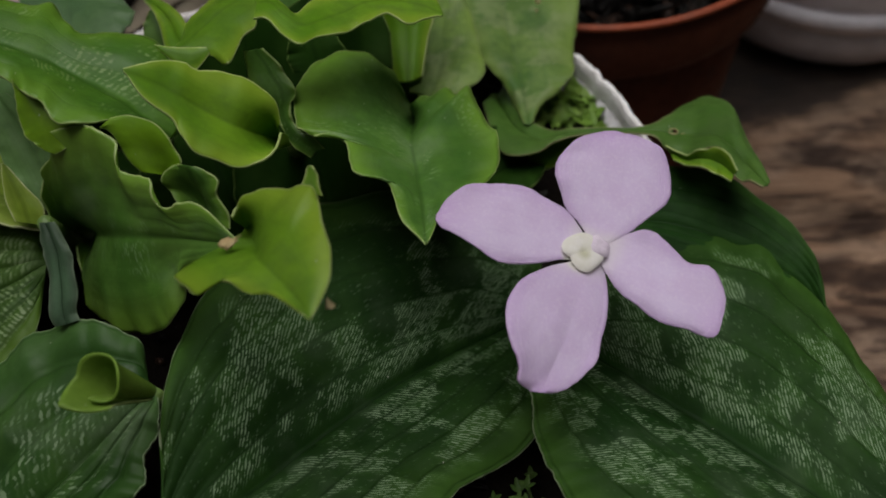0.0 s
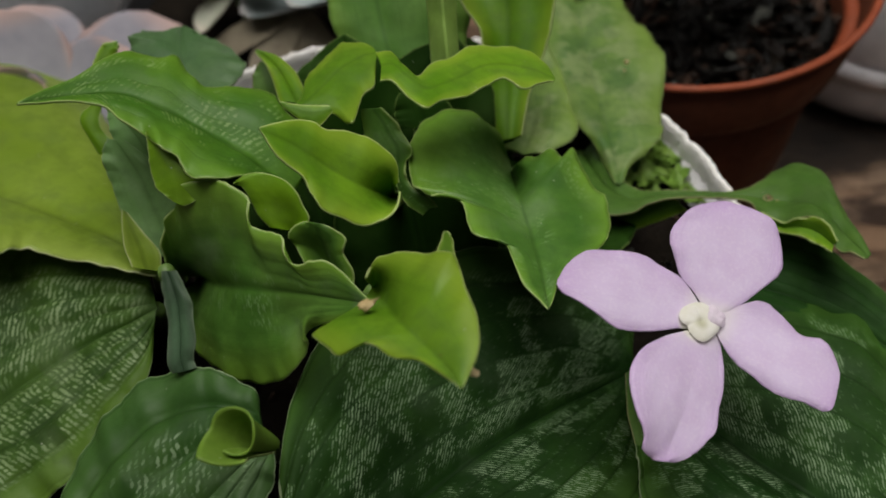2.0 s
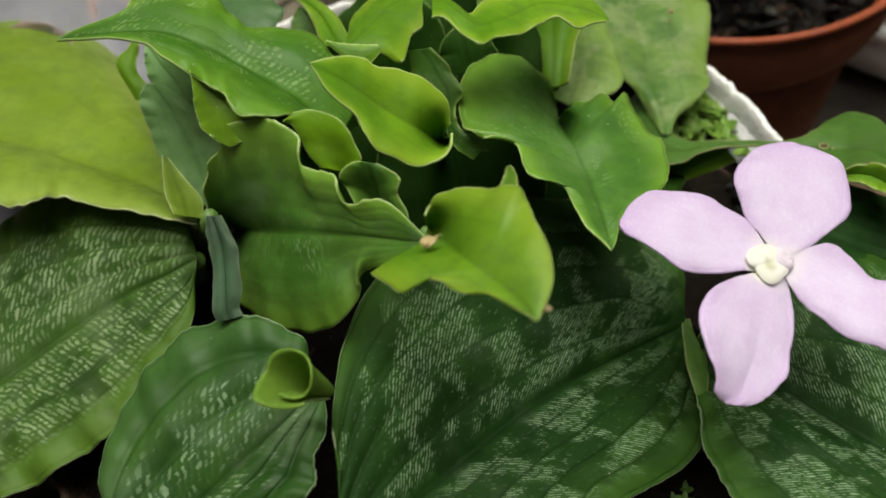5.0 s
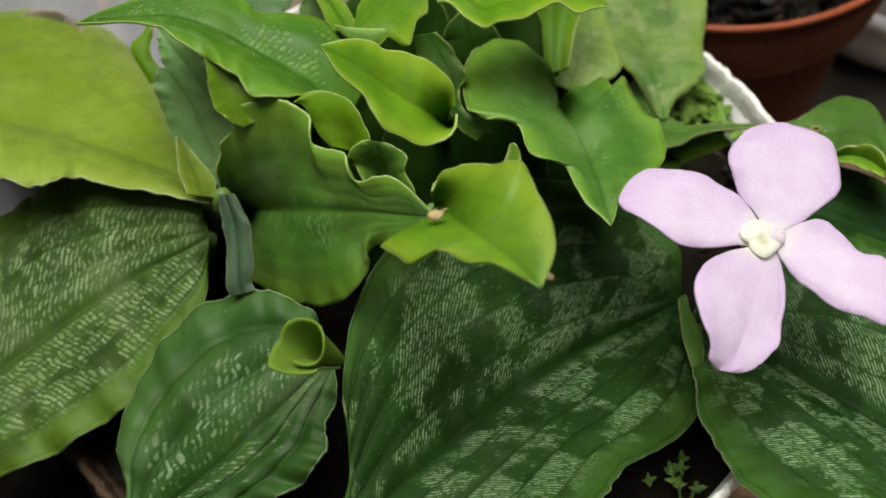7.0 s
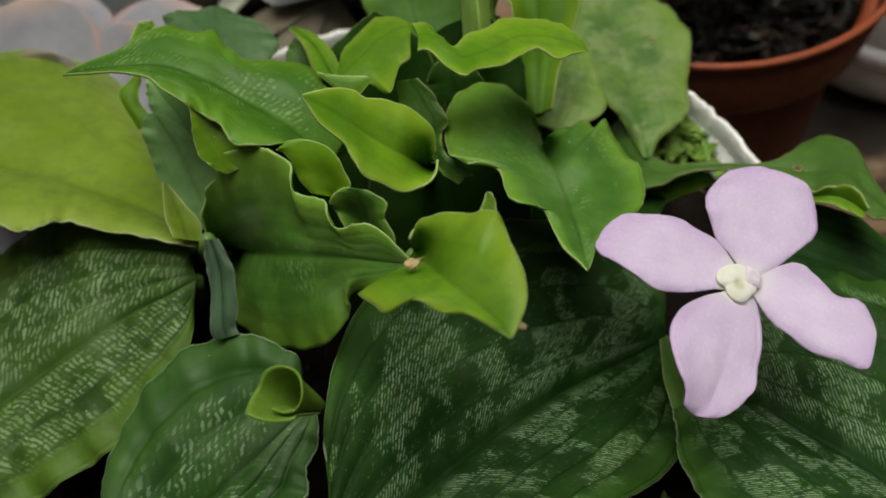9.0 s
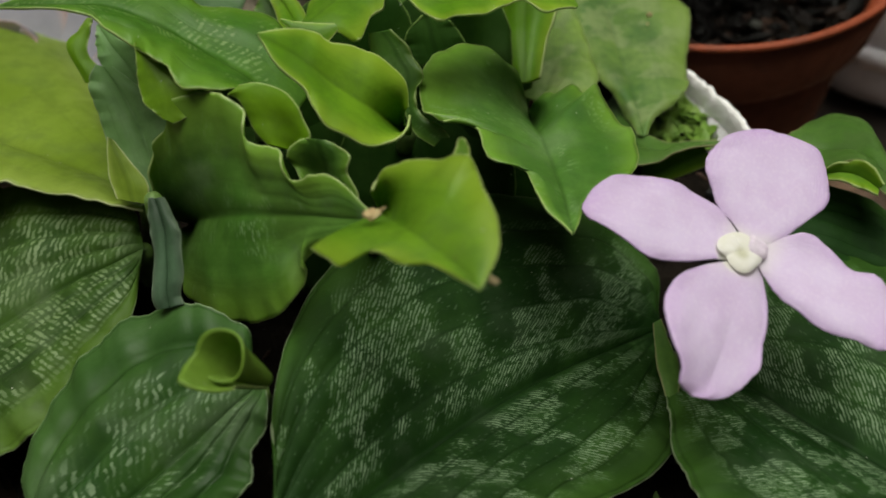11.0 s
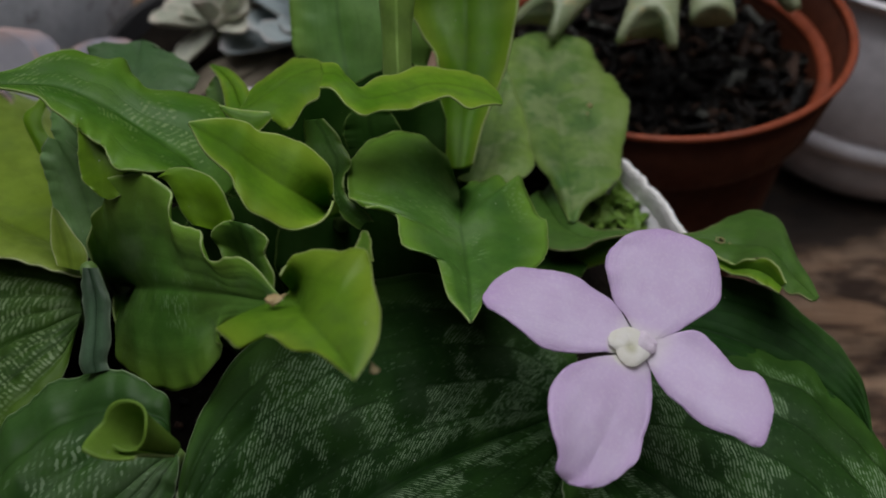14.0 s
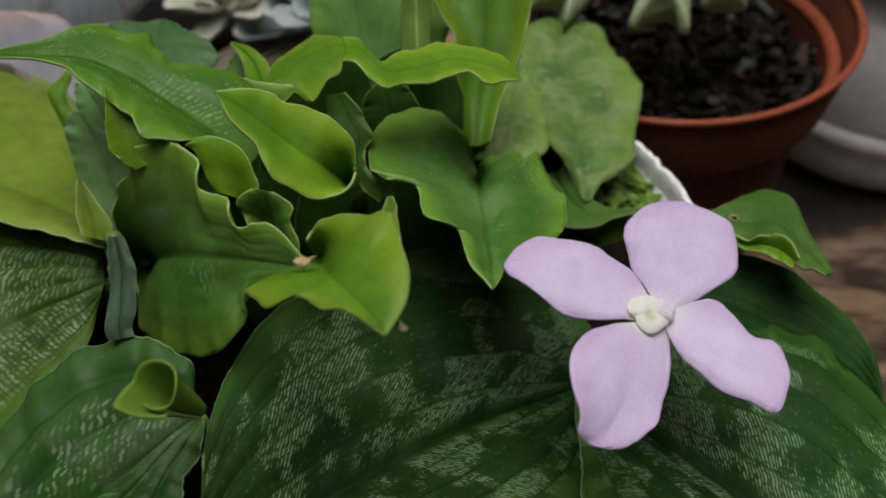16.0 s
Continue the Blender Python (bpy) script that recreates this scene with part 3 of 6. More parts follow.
CLAY = (0.0362, 0.267)
clay_pot = thing("terracotta_pot", "reddish-brown terracotta plastic pot with a collar", "plant pot", (*CLAY, 0))
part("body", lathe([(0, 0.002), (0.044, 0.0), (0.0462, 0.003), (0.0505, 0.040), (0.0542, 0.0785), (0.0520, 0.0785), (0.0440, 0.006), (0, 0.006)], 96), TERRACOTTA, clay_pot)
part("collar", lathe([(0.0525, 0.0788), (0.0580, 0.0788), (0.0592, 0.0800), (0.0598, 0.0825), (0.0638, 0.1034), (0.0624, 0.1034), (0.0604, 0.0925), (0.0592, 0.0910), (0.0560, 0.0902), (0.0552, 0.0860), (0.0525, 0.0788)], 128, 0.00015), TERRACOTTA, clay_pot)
part("inner_ledge", lathe([(0.0556, 0.0905), (0.0592, 0.0913), (0.0600, 0.0922), (0.0594, 0.0930), (0.0572, 0.0924), (0.0557, 0.0914), (0.0556, 0.0905)], 128, 0.0002), LIT_CLAY, clay_pot, "ledge inside the collar, coloured lighter as if lit")
part("lip", lathe([(0.0625, 0.1036), (0.0640, 0.1036), (0.0650, 0.1042), (0.0651, 0.1050), (0.0644, 0.1056), (0.0632, 0.1055), (0.0624, 0.1048), (0.0622, 0.1036), (0.0625, 0.1036)], 160, 0.0002), LIT_CLAY, clay_pot, "orange-red lip, coloured brighter as if lit")
clay_soil = part("potting_mix", soil_disc(0.0548, 0.0835, 9), SOIL, None)
clay_soil.location = (*CLAY, 0)
tagged(clay_soil, "black bark potting mix in the terracotta pot", "soil", kind="stuff")
clay_chips = part("bark_chips", chips(CLAY, 0.053, 0.0845, 520, 0.0040, 11), BARK, None)
tagged(clay_chips, "wet dark bark chips in the terracotta pot", "soil", kind="stuff")

TALL = (0.152, 0.344)
tall_pot = thing("white_pot", "smooth white round pot with a raised band", "plant pot", (*TALL, 0))
part("foot", lathe([(0, 0.004), (0.052, 0.002), (0.057, 0.003), (0.0595, 0.007), (0.0640, 0.024), (0.0500, 0.024), (0.0490, 0.008), (0, 0.008)], 128), GLAZED, tall_pot)
part("band", lathe([(0.0560, 0.0242), (0.0641, 0.0242), (0.0655, 0.0265), (0.0668, 0.0295), (0.0662, 0.0325), (0.0635, 0.0340), (0.0560, 0.0340), (0.0560, 0.0242)], 128), GLAZED, tall_pot)
part("body", lathe([(0, 0.0342), (0.0634, 0.0342), (0.0632, 0.038), (0.0672, 0.094), (0.0650, 0.094), (0.058, 0.040), (0, 0.040)], 128), GLAZED, tall_pot)
part("rim", lathe([(0.0651, 0.0942), (0.0673, 0.0942), (0.0690, 0.0975), (0.0692, 0.0980), (0.0670, 0.0990), (0.0655, 0.0965), (0.0651, 0.0942)], 128), GLAZED, tall_pot)
tall_soil = part("soil_surface", soil_disc(0.0635, 0.086, 15), SOIL, None)
tall_soil.location = (*TALL, 0)
tagged(tall_soil, "dark soil in the smooth white pot", "soil", kind="stuff")

GREYPOT = (-0.259, 0.342)
grey_pot = thing("grey_pot", "dull grey plastic pot with a pale edge", "plant pot", (*GREYPOT, 0))
part("body", lathe([(0, 0.004), (0.058, 0.0), (0.061, 0.004), (0.074, 0.1275), (0.071, 0.1275), (0.060, 0.02), (0, 0.02)], 96), GREY_PLASTIC, grey_pot)
part("rim", lathe([(0.0712, 0.1277), (0.0745, 0.1277), (0.0775, 0.130), (0.0778, 0.136), (0.0745, 0.137), (0.0714, 0.1300), (0.0712, 0.1277)], 96), GREY_PLASTIC, grey_pot)
grey_soil = part("soil_in_grey_pot", soil_disc(0.0695, 0.118, 21), SOIL, None)
grey_soil.location = (*GREYPOT, 0)
tagged(grey_soil, "dark soil in the grey pot", "soil", kind="stuff")


SINK = np.array((0.0, 0.62, -0.78))


# ---- blades: leaves and petals grown along a rib ----
def blade(parent, name, material, up, rows, ripple=0.6, waves=6.0, arch=0.05, pleat=0.15, folds=5.0, seed=0.0, thick=0.00045, nu=120, nv=32, crease=True, swell=0.5, gap=None, ragged=0.06, dents=(), label=""):
    """rows, from base to tip, in millimetres: the rib's place, then for either half how far it reaches, lifts and sweeps.
    dents: hollows, each (along, across, length, breadth, millimetres deep)."""
    r = np.array(rows, float) / 1000
    rib = r[:, :3]
    ahead = unit(np.array([rib[min(i + 1, len(rib) - 1)] - rib[max(i - 1, 0)] for i in range(len(rib))]))
    side = unit(np.cross(ahead, np.array(up, float)))
    lift = np.cross(side, ahead)
    edges = [rib + side * r[:, k:k + 1] + lift * r[:, k + 1:k + 2] + ahead * r[:, k + 2:k + 3] for k in (3, 6)]
    rib, left, right = glide(rib, nu), glide(edges[0], nu), glide(edges[1], nu)
    ahead = unit(np.gradient(rib, axis=0))
    normal = unit(np.cross(right - left, ahead))
    if (normal @ np.array((0.0, -0.6, 0.8))).sum() < 0:
        normal = -normal
    run = np.concatenate([[0], np.cumsum(np.linalg.norm(np.diff(rib, axis=0), axis=1))])
    half = 0.5 * np.linalg.norm(right - left, axis=1)
    verts, unit_uv, blade_uv = [], [], []
    for i in range(nu):
        u = i / (nu - 1)
        for j in range(nv + 1):
            v = 2 * j / nv - 1
            a = abs(v)
            edge = right[i] if v > 0 else left[i]
            out = edge - rib[i]
            wide = float(np.linalg.norm(out))
            n1 = noise.noise(Vector((u * waves + seed, v * 0.9 + seed * 3.1, seed)))
            n2 = noise.noise(Vector((u * waves * 2.0 + seed, (2 if v > 0 else -2), seed * 1.7)))
            n3 = noise.noise(Vector((run[i] * 260.0 + seed, (5 if v > 0 else -5), seed * 2.3)))
            calm = min(1.0, 6 * u, 6 * (1 - u) + 0.15)
            p = rib[i] + out * a + normal[i] * arch * (wide * 4 * a * (1 - a) if crease else half[i] * (1 - a * a))
            p = p + normal[i] * calm * 0.001 * (ripple * (2.8 * n1 * a * a + 1.6 * n2 * a ** 2.6 + 0.9 * n3 * a ** 5) + pleat * (abs(math.sin(math.pi * folds * a)) ** 0.7 - 0.7) * 2.4 * (1 - a ** 5) * min(1, wide * 90))
            for du, dv, lu, lv, deep in dents:
                p = p + SINK * (0.001 * deep * math.exp(-((u - du) / lu) ** 2 - ((v - dv) / lv) ** 2) * (1 - a ** 3))
            n4 = noise.noise(Vector((run[i] * 95 + seed * 2.3, v * wide * 120, seed))) + 0.5 * noise.noise(Vector((run[i] * 210 + seed, v * wide * 240, seed * 4)))
            p = p + normal[i] * calm * 0.001 * swell * n4 * min(1.0, 4 * (1 - a) + 0.3)
            if wide > 1e-6:
                n3 = noise.noise(Vector((u * waves * 7.3 + seed, (5 if v > 0 else -5), seed * 0.7)))
                p = p + out / wide * (calm * 0.001 * ripple * (0.75 * n2 + 0.35 * n3) * a ** 5)
                n5 = noise.noise(Vector((run[i] * 420 + seed, (9 if v > 0 else -9), seed))) + 0.7 * noise.noise(Vector((run[i] * 1000 + seed, (3 if v > 0 else -3), seed)))
                p = p + (out / wide + 0.8 * normal[i]) * (0.001 * ragged * calm * n5 * a ** 12)
            verts.append(tuple(p))
            unit_uv.append((u, (v + 1) / 2))
            blade_uv.append((float(run[i]), v * wide))
    w = nv + 1
    faces = [(i * w + j, i * w + j + 1, (i + 1) * w + j + 1, (i + 1) * w + j) for i in range(nu - 1) for j in range(nv)
             if not gap or ((i / (nu - 1) - gap[0]) / gap[2]) ** 2 + ((2 * j / nv - 1 - gap[1]) / gap[3]) ** 2 > 1]
    mesh = bpy.data.meshes.new(name)
    mesh.from_pydata(verts, [], faces)
    for tag, uv in (("unit", unit_uv), ("blade", blade_uv)):
        layer = mesh.uv_layers.new(name=tag)
        for loop in mesh.loops:
            layer.data[loop.index].uv = uv[loop.vertex_index]
    mesh.polygons.foreach_set("use_smooth", [True] * len(mesh.polygons))
    mesh.materials.append(material)
    ob = new(name, mesh)
    ob.parent = parent
    ob.matrix_parent_inverse = parent.matrix_basis.inverted()
    skin = ob.modifiers.new("skin", "SOLIDIFY")
    skin.thickness, skin.offset = thick, 0.0
    if label:
        tagged(ob, label)
    return ob


def held(ob, parent):
    ob.matrix_parent_inverse = parent.matrix_basis.inverted()
    return ob


def stalk(parent, foot, head, r0, r1, bend=0.0, material=None):
    """A leaf stalk from the soil up to the base of a blade."""
    a, b = Vector(foot), Vector(head)
    pts = [a.lerp(b, t) + Vector((0, 0, bend * 4 * t * (1 - t))) for t in (0, 0.25, 0.5, 0.75, 1)]
    return held(part("leaf_stalk", tube(pts, [r0 + (r1 - r0) * t for t in (0, 0.25, 0.5, 0.75, 1)], 10), material or STALK, parent), parent)


plant = thing("peacock_ginger", "peacock ginger plant with broad silver-feathered green leaves and one lilac flower", "potted plant", (-0.03, 0.12, 0.095))
blade(plant, "leaf", MID, (-0.238, -0.282, -0.929), [
    (-21.9, 141.3, 140, -2.6, -4.4, -10.4, 1.7, -0.9, -0.3),
    (-21.1, 135.8, 142.3, -9.6, -7, -18.2, 3.8, -3, -6.5),
    (-20.5, 131.3, 143.9, -17.6, -5.7, -21.2, 8, -3.6, -11.9),
    (-19.9, 127.4, 144.9, -23.1, -3.4, -13.1, 11.9, -3.4, -13.8),
    (-19.2, 123, 146.1, -23.2, -1.9, -5.3, 14.4, -3.1, -20.3),
    (-18.6, 119.4, 146.5, -19.9, -2, -4.4, 16.1, -3.3, -17.2),
    (-17.9, 115.2, 147.8, -14.3, -2.1, -6.2, 17.3, -3.3, -12.9),
    (-17.3, 110.5, 149.2, -12.1, -0.8, -1.6, 16.9, -1.6, -8.1),
    (-16.6, 105.9, 150, -6, -0.7, -4.5, 13.4, -1, -5.6),
    (-15.9, 100.2, 151.1, -4.2, -0.4, 0.4, 4.9, -0.8, -4.6),
    (-15.3, 94.2, 152.6, -0.2, 0, 0.1, 0.3, -0, -0.4),
], 0.75, 8, 0.05, 0.05, 4, 1.3, swell=0.2, dents=[(0.02, 0.0, 0.22, 0.35, 14), (0.14, -0.35, 0.16, 0.35, 5)], label="heart-shaped green leaf with wavy edges")
stalk(plant, (-0.0236, 0.1769, 0.0930), (-0.0220, 0.1540, 0.1240), 0.0030, 0.0017)
blade(plant, "leaf", LIME, (-0.732, 0.196, -0.653), [
    (-46.8, 123.4, 153.4, -0.8, -3, -0.3, 1.4, -3.7, 1.9),
    (-48, 121.3, 155.7, -4, -3.9, -2.2, 4.3, -3.9, 1.8),
    (-49.4, 119.3, 158.4, -8, -2.9, -2.5, 6.7, -2.8, -0.5),
    (-51.5, 118.6, 161, -9.8, -1.5, 0.2, 8.5, -0.6, -2.5),
    (-54.4, 118.9, 163.4, -8.9, -1.6, 1.8, 8.6, -0.1, -3),
    (-57.3, 119.4, 165.9, -6.5, -1.3, 2.6, 9.1, -0.2, -3.1),
    (-59.5, 119.6, 168.3, -6.5, -0.9, 1.8, 7.3, 0, -3),
    (-61.8, 120, 170.3, -5.5, -0.8, 1, 5.4, -0.2, -2.9),
    (-64.8, 119.8, 173.3, -2.8, -0.2, 0.6, 3.7, 0.2, -1.1),
    (-67.6, 119.8, 175.5, -0.3, -0, -0.1, 0.1, 0, -0.3),
], 0.2, 5, 0.05, 0.0, 3, 2.07, swell=0.2, dents=[(0.10, 0.30, 0.13, 0.60, 20), (0.38, 0.1, 0.25, 0.5, 1.5)], label="bright green cupped leaf")
stalk(plant, (-0.0582, 0.1676, 0.0930), (-0.0473, 0.1370, 0.1360), 0.0030, 0.0017)
blade(plant, "leaf", FEATHERED, (-0.376, -0.186, -0.908), [
    (-65.3, 120.2, 157.2, -23, -0.2, -1.7, 4.5, 1.1, 2.1),
    (-70.2, 121.5, 161.8, -19.7, -0.8, 0.7, 4.8, -0.6, 1.8),
    (-73.5, 122.6, 164.9, -22.9, 0.7, 6.2, 9, -1.1, -0.6),
    (-77.9, 125.2, 166.3, -18.2, -1.4, 9.9, 11.9, -0.4, -4),
    (-82.6, 128, 167.1, -11.6, -1.7, 9.3, 11.8, -0.3, -6.5),
    (-87.2, 130.9, 168.1, -11.8, -1.6, 7.4, 10.9, -0.5, -7.9),
    (-91.2, 132.9, 169, -16.4, -1.6, 8, 11.9, -0.7, -7.8),
    (-95.7, 134.7, 170.2, -14.5, -1.3, 2.9, 10.3, -0.9, -6.2),
    (-99.8, 134.9, 171.6, -15.7, -0.9, -2.2, 9.4, -1, -1.2),
    (-104.3, 133.1, 173.6, -9.9, -0.7, -5.2, 5.7, -0.9, -1.1),
    (-109.5, 129.6, 176.3, -4.1, -0.6, -3.9, 3, -0.7, -0.3),
    (-114, 124.6, 179.3, -0.3, 0, -0.4, 0.2, 0, -0.1),
], 0.6, 6, 0.06, 0.08, 3, 2.84, dents=[(0.24, -0.1, 0.20, 0.5, 4)], label="long wavy green leaf with faint feathering")
stalk(plant, (-0.0943, 0.1745, 0.0930), (-0.0712, 0.1236, 0.1590), 0.0030, 0.0017)
blade(plant, "leaf", LIME, (0.003, 0.129, 0.992), [
    (-50.4, 156.2, 161, 4, 0, -0.3, -6.2, 0, 3.4),
    (-53.4, 154.6, 161.2, 6.4, 0, -3.4, -9.7, 0, 3.7),
    (-56.1, 151.5, 161.7, 8.5, 0, -7, -8.9, 0, 5.3),
    (-58.4, 147.7, 162.1, 7.6, 0, -8.3, -10.1, 0, 6.3),
    (-60.3, 143.6, 162.7, 7.4, 0, -7.7, -12.3, 0, 7.4),
    (-62.3, 140.5, 163.1, 7.1, 0, -5.8, -8.4, 0, 1.4),
    (-64, 138.2, 163.4, 5.3, 0, -3.6, -3.4, 0, -1.9),
    (-65.3, 137.5, 163.5, 1.7, 0, -0.6, -1.1, 0, -1.1),
], 0.35, 6, 0.12, 0.05, 3, 3.61, crease=False, label="small frilled green leaf")
blade(plant, "leaf", LIME, (0.311, 0.178, 0.934), [
    (-47.2, 141.4, 170.6, -5, 0, 0.8, 5, 0, -2.2),
    (-44.7, 142.6, 169.5, -5.2, 0, -3.2, 5.4, 0, 2),
    (-41.6, 138.9, 169.2, -3.3, 0, -5, 4.3, 0, 4.4),
    (-38.1, 136.2, 168.6, -5.5, 0, -1.4, 6.6, 0, -0.3),
    (-35.1, 139.1, 167, -6.7, 0, 3.7, 3.6, 0, -4),
    (-31.7, 143.3, 165.1, -6, 0, 4.6, 4.8, 0, -4.2),
    (-28, 148.3, 162.9, -7.5, 0, 5.9, 5.7, 0, -4.4),
    (-23.7, 151.6, 160.8, -7.3, 0, 2.9, 5.7, 0, -2.2),
    (-19.3, 152.3, 159.2, -10.5, 0, 0.5, 8.1, 0, -0.4),
    (-15.7, 152.1, 158.1, -7.8, 0, -1.8, 5, 0, 0.7),
    (-12.9, 151, 157.3, -5.7, 0, -2.5, 1.6, 0, 0.2),
    (-11.8, 150.6, 157.1, -1.3, 0, -0.7, 0.9, 0, -0.2),
], 0.4, 6, 0.05, 0.05, 3, 4.38, crease=False, swell=0.2, label="bright green arching leaf with a frilled edge")
blade(plant, "leaf", FRESH, (0.089, -0.683, 0.725), [
    (-48.2, 173.6, 128.3, -2.6, -0, 1.5, 15.4, -0, -4.2),
    (-53, 184.9, 139.5, -11.2, -0, 4.8, 19.9, -0, -4.5),
    (-55.5, 194.2, 148.6, -12.4, -0, 2.9, 23.9, -0, -2.7),
    (-56.6, 203.7, 157.6, -10.2, -0, 0, 13.1, -0, -0),
    (-56.2, 211.1, 164.6, -0.7, -0, -0.8, 0.8, 0, -0.7),
], 0.6, 5, 0.05, 0.03, 3, 5.15, label="upright green leaf")
blade(plant, "leaf", PALE_STEM, (0.086, -0.674, 0.734), [
    (-35.9, 160.9, 151.2, -3.1, 0.2, -0.1, 2.8, -0.2, 0.1),
    (-35.4, 160.1, 155.8, -3.7, -4, -0.3, 2.6, -4, -0.4),
    (-36.1, 167.5, 162.6, -3.4, -3.9, 1.1, 3, -3.9, 1),
    (-36.6, 178.8, 172.9, -4.3, -3.6, 1.8, 4, -3.6, 1.7),
    (-37.6, 191.8, 179.8, -0.9, 0, 0, 1, -0, -0),
], 0.1, 3, 0.2, 0.0, 3, 5.92, crease=False, label="pale green rolled leaf sheath")
blade(plant, "leaf", LIME, (0.18, -0.704, 0.687), [
    (-22.6, 157.9, 131.9, -3, 1.7, -0.2, 3.2, 2.5, 0.8),
    (-22.3, 167.4, 138.2, -6.8, 3.4, 0.7, 5.2, 2.5, 0.3),
    (-21.8, 176.9, 147.2, -7.2, 3.3, 0.9, 9.2, 2.8, -1.3),
    (-21.8, 183.8, 153.8, -11.4, 2.9, -1.1, 11.5, 3, 1),
    (-22.2, 192.6, 162.4, -14.4, 3, -2.6, 11.9, 3, 0.3),
    (-21, 199.9, 174.5, -1.3, 0.1, -0.8, 1.4, 0.3, -0.5),
], 0.4, 4, -0.2, 0.03, 2, 6.69, swell=0.2, label="upright lime-green folded leaf")
blade(plant, "leaf", MOTTLED, (0.045, -0.018, 0.999), [
    (5.8, 157.6, 114.6, -1.1, 0, 0.8, 0.9, 0, 0.6),
    (5.5, 161.6, 114.7, -2.1, -0.2, 2.1, 4, 0.5, 2.7),
    (5.2, 166.5, 114.8, -3.3, -0.3, 2.7, 9, 0.3, 1.7),
    (4.5, 175, 115, -5.8, 0, 1, 13.3, 0.8, -2.3),
    (3.1, 185, 115.2, -10.7, 0, 1.2, 16, 0.2, -3),
    (1.9, 195.6, 115.5, -11.7, 0, 0.3, 18.9, 0, -2.9),
    (0.8, 207, 115.7, -12.3, 0, -1, 20.9, 0, -1.8),
    (-0.4, 217.6, 116, -12.8, 0, -1, 18.6, 0, -1.4),
    (-1.4, 227.5, 116.2, -12.7, 0, -0.2, 15.9, 0, -1),
    (-2.2, 234.8, 116.4, -11, 0, -1.4, 12.6, 0, 1.5),
    (-1.9, 240, 116.5, -6, 0, -2.1, 7, 0, 0.4),
], 1.2, 5, 0.1, 0.03, 3, 7.46, label="ageing yellow-green mottled leaf")
stalk(plant, (0.0063, 0.1769, 0.0930), (0.0056, 0.1627, 0.1136), 0.0030, 0.0017)
blade(plant, "leaf", MOTTLED, (-0.001, 0.019, 1.0), [
    (-18.5, 162, 122.1, -5.6, -0, 1.3, 5.5, 0, 1.4),
    (-15.2, 176.6, 121.8, -7.8, -0, 1, 11.4, -0, -6.1),
    (-14.3, 190, 121.5, -7.2, -0, 0.6, 8.5, -0, -5.4),
    (-13.3, 204.5, 121.3, -5.6, 0, -1.7, 4.7, -0, -5.1),
    (-13.2, 212.1, 121.1, -1, 0, -0.6, 1, -0, -0.5),
], 0.5, 4, 0.1, 0.08, 4, 8.23, label="pale green leaf underside")
blade(plant, "leaf", LIME, (0.394, -0.122, -0.911), [
    (-47.6, 91.1, 162.8, -5.1, -0.4, 7.1, 2.4, -1.9, -0.1),
    (-45.2, 88.2, 164.8, -8.8, -2, -0.8, 4.9, -2.7, -5),
    (-42.7, 84.9, 167, -11.2, -2.7, -6.1, 7.4, -2.6, -7.6),
    (-40.5, 82, 168.8, -11.1, -1.8, -5.7, 10.4, -1.6, -7.1),
    (-38.6, 79.7, 169.8, -10.6, -0.8, -5.7, 12.5, -1, -6.4),
    (-37, 77.9, 170.4, -7.8, -0.6, -6.9, 13.7, -0.7, -6.3),
    (-35.5, 75.9, 170.9, -5.8, -1, -5.9, 12.8, -1, -6.1),
    (-33.7, 73.6, 171.9, -5, -0.6, -4.4, 10.5, -0.5, -4.6),
    (-32.2, 71.4, 172.5, -2.7, -0.5, -3.4, 8.5, -0.4, -2.3),
    (-30.6, 68.7, 173.5, -0.9, -0.1, -0.8, 5.3, 0, -1),
    (-29.2, 66.3, 174, -0.1, -0, -0.1, 0.3, 0, 0),
], 0.35, 6, 0.08, 0.0, 3, 9.0, swell=0.2, dents=[(0.06, 0.25, 0.20, 0.5, 10)], label="lime-green leaf with an upturned edge")
stalk(plant, (-0.0622, 0.1318, 0.0930), (-0.0482, 0.1000, 0.1510), 0.0030, 0.0017)
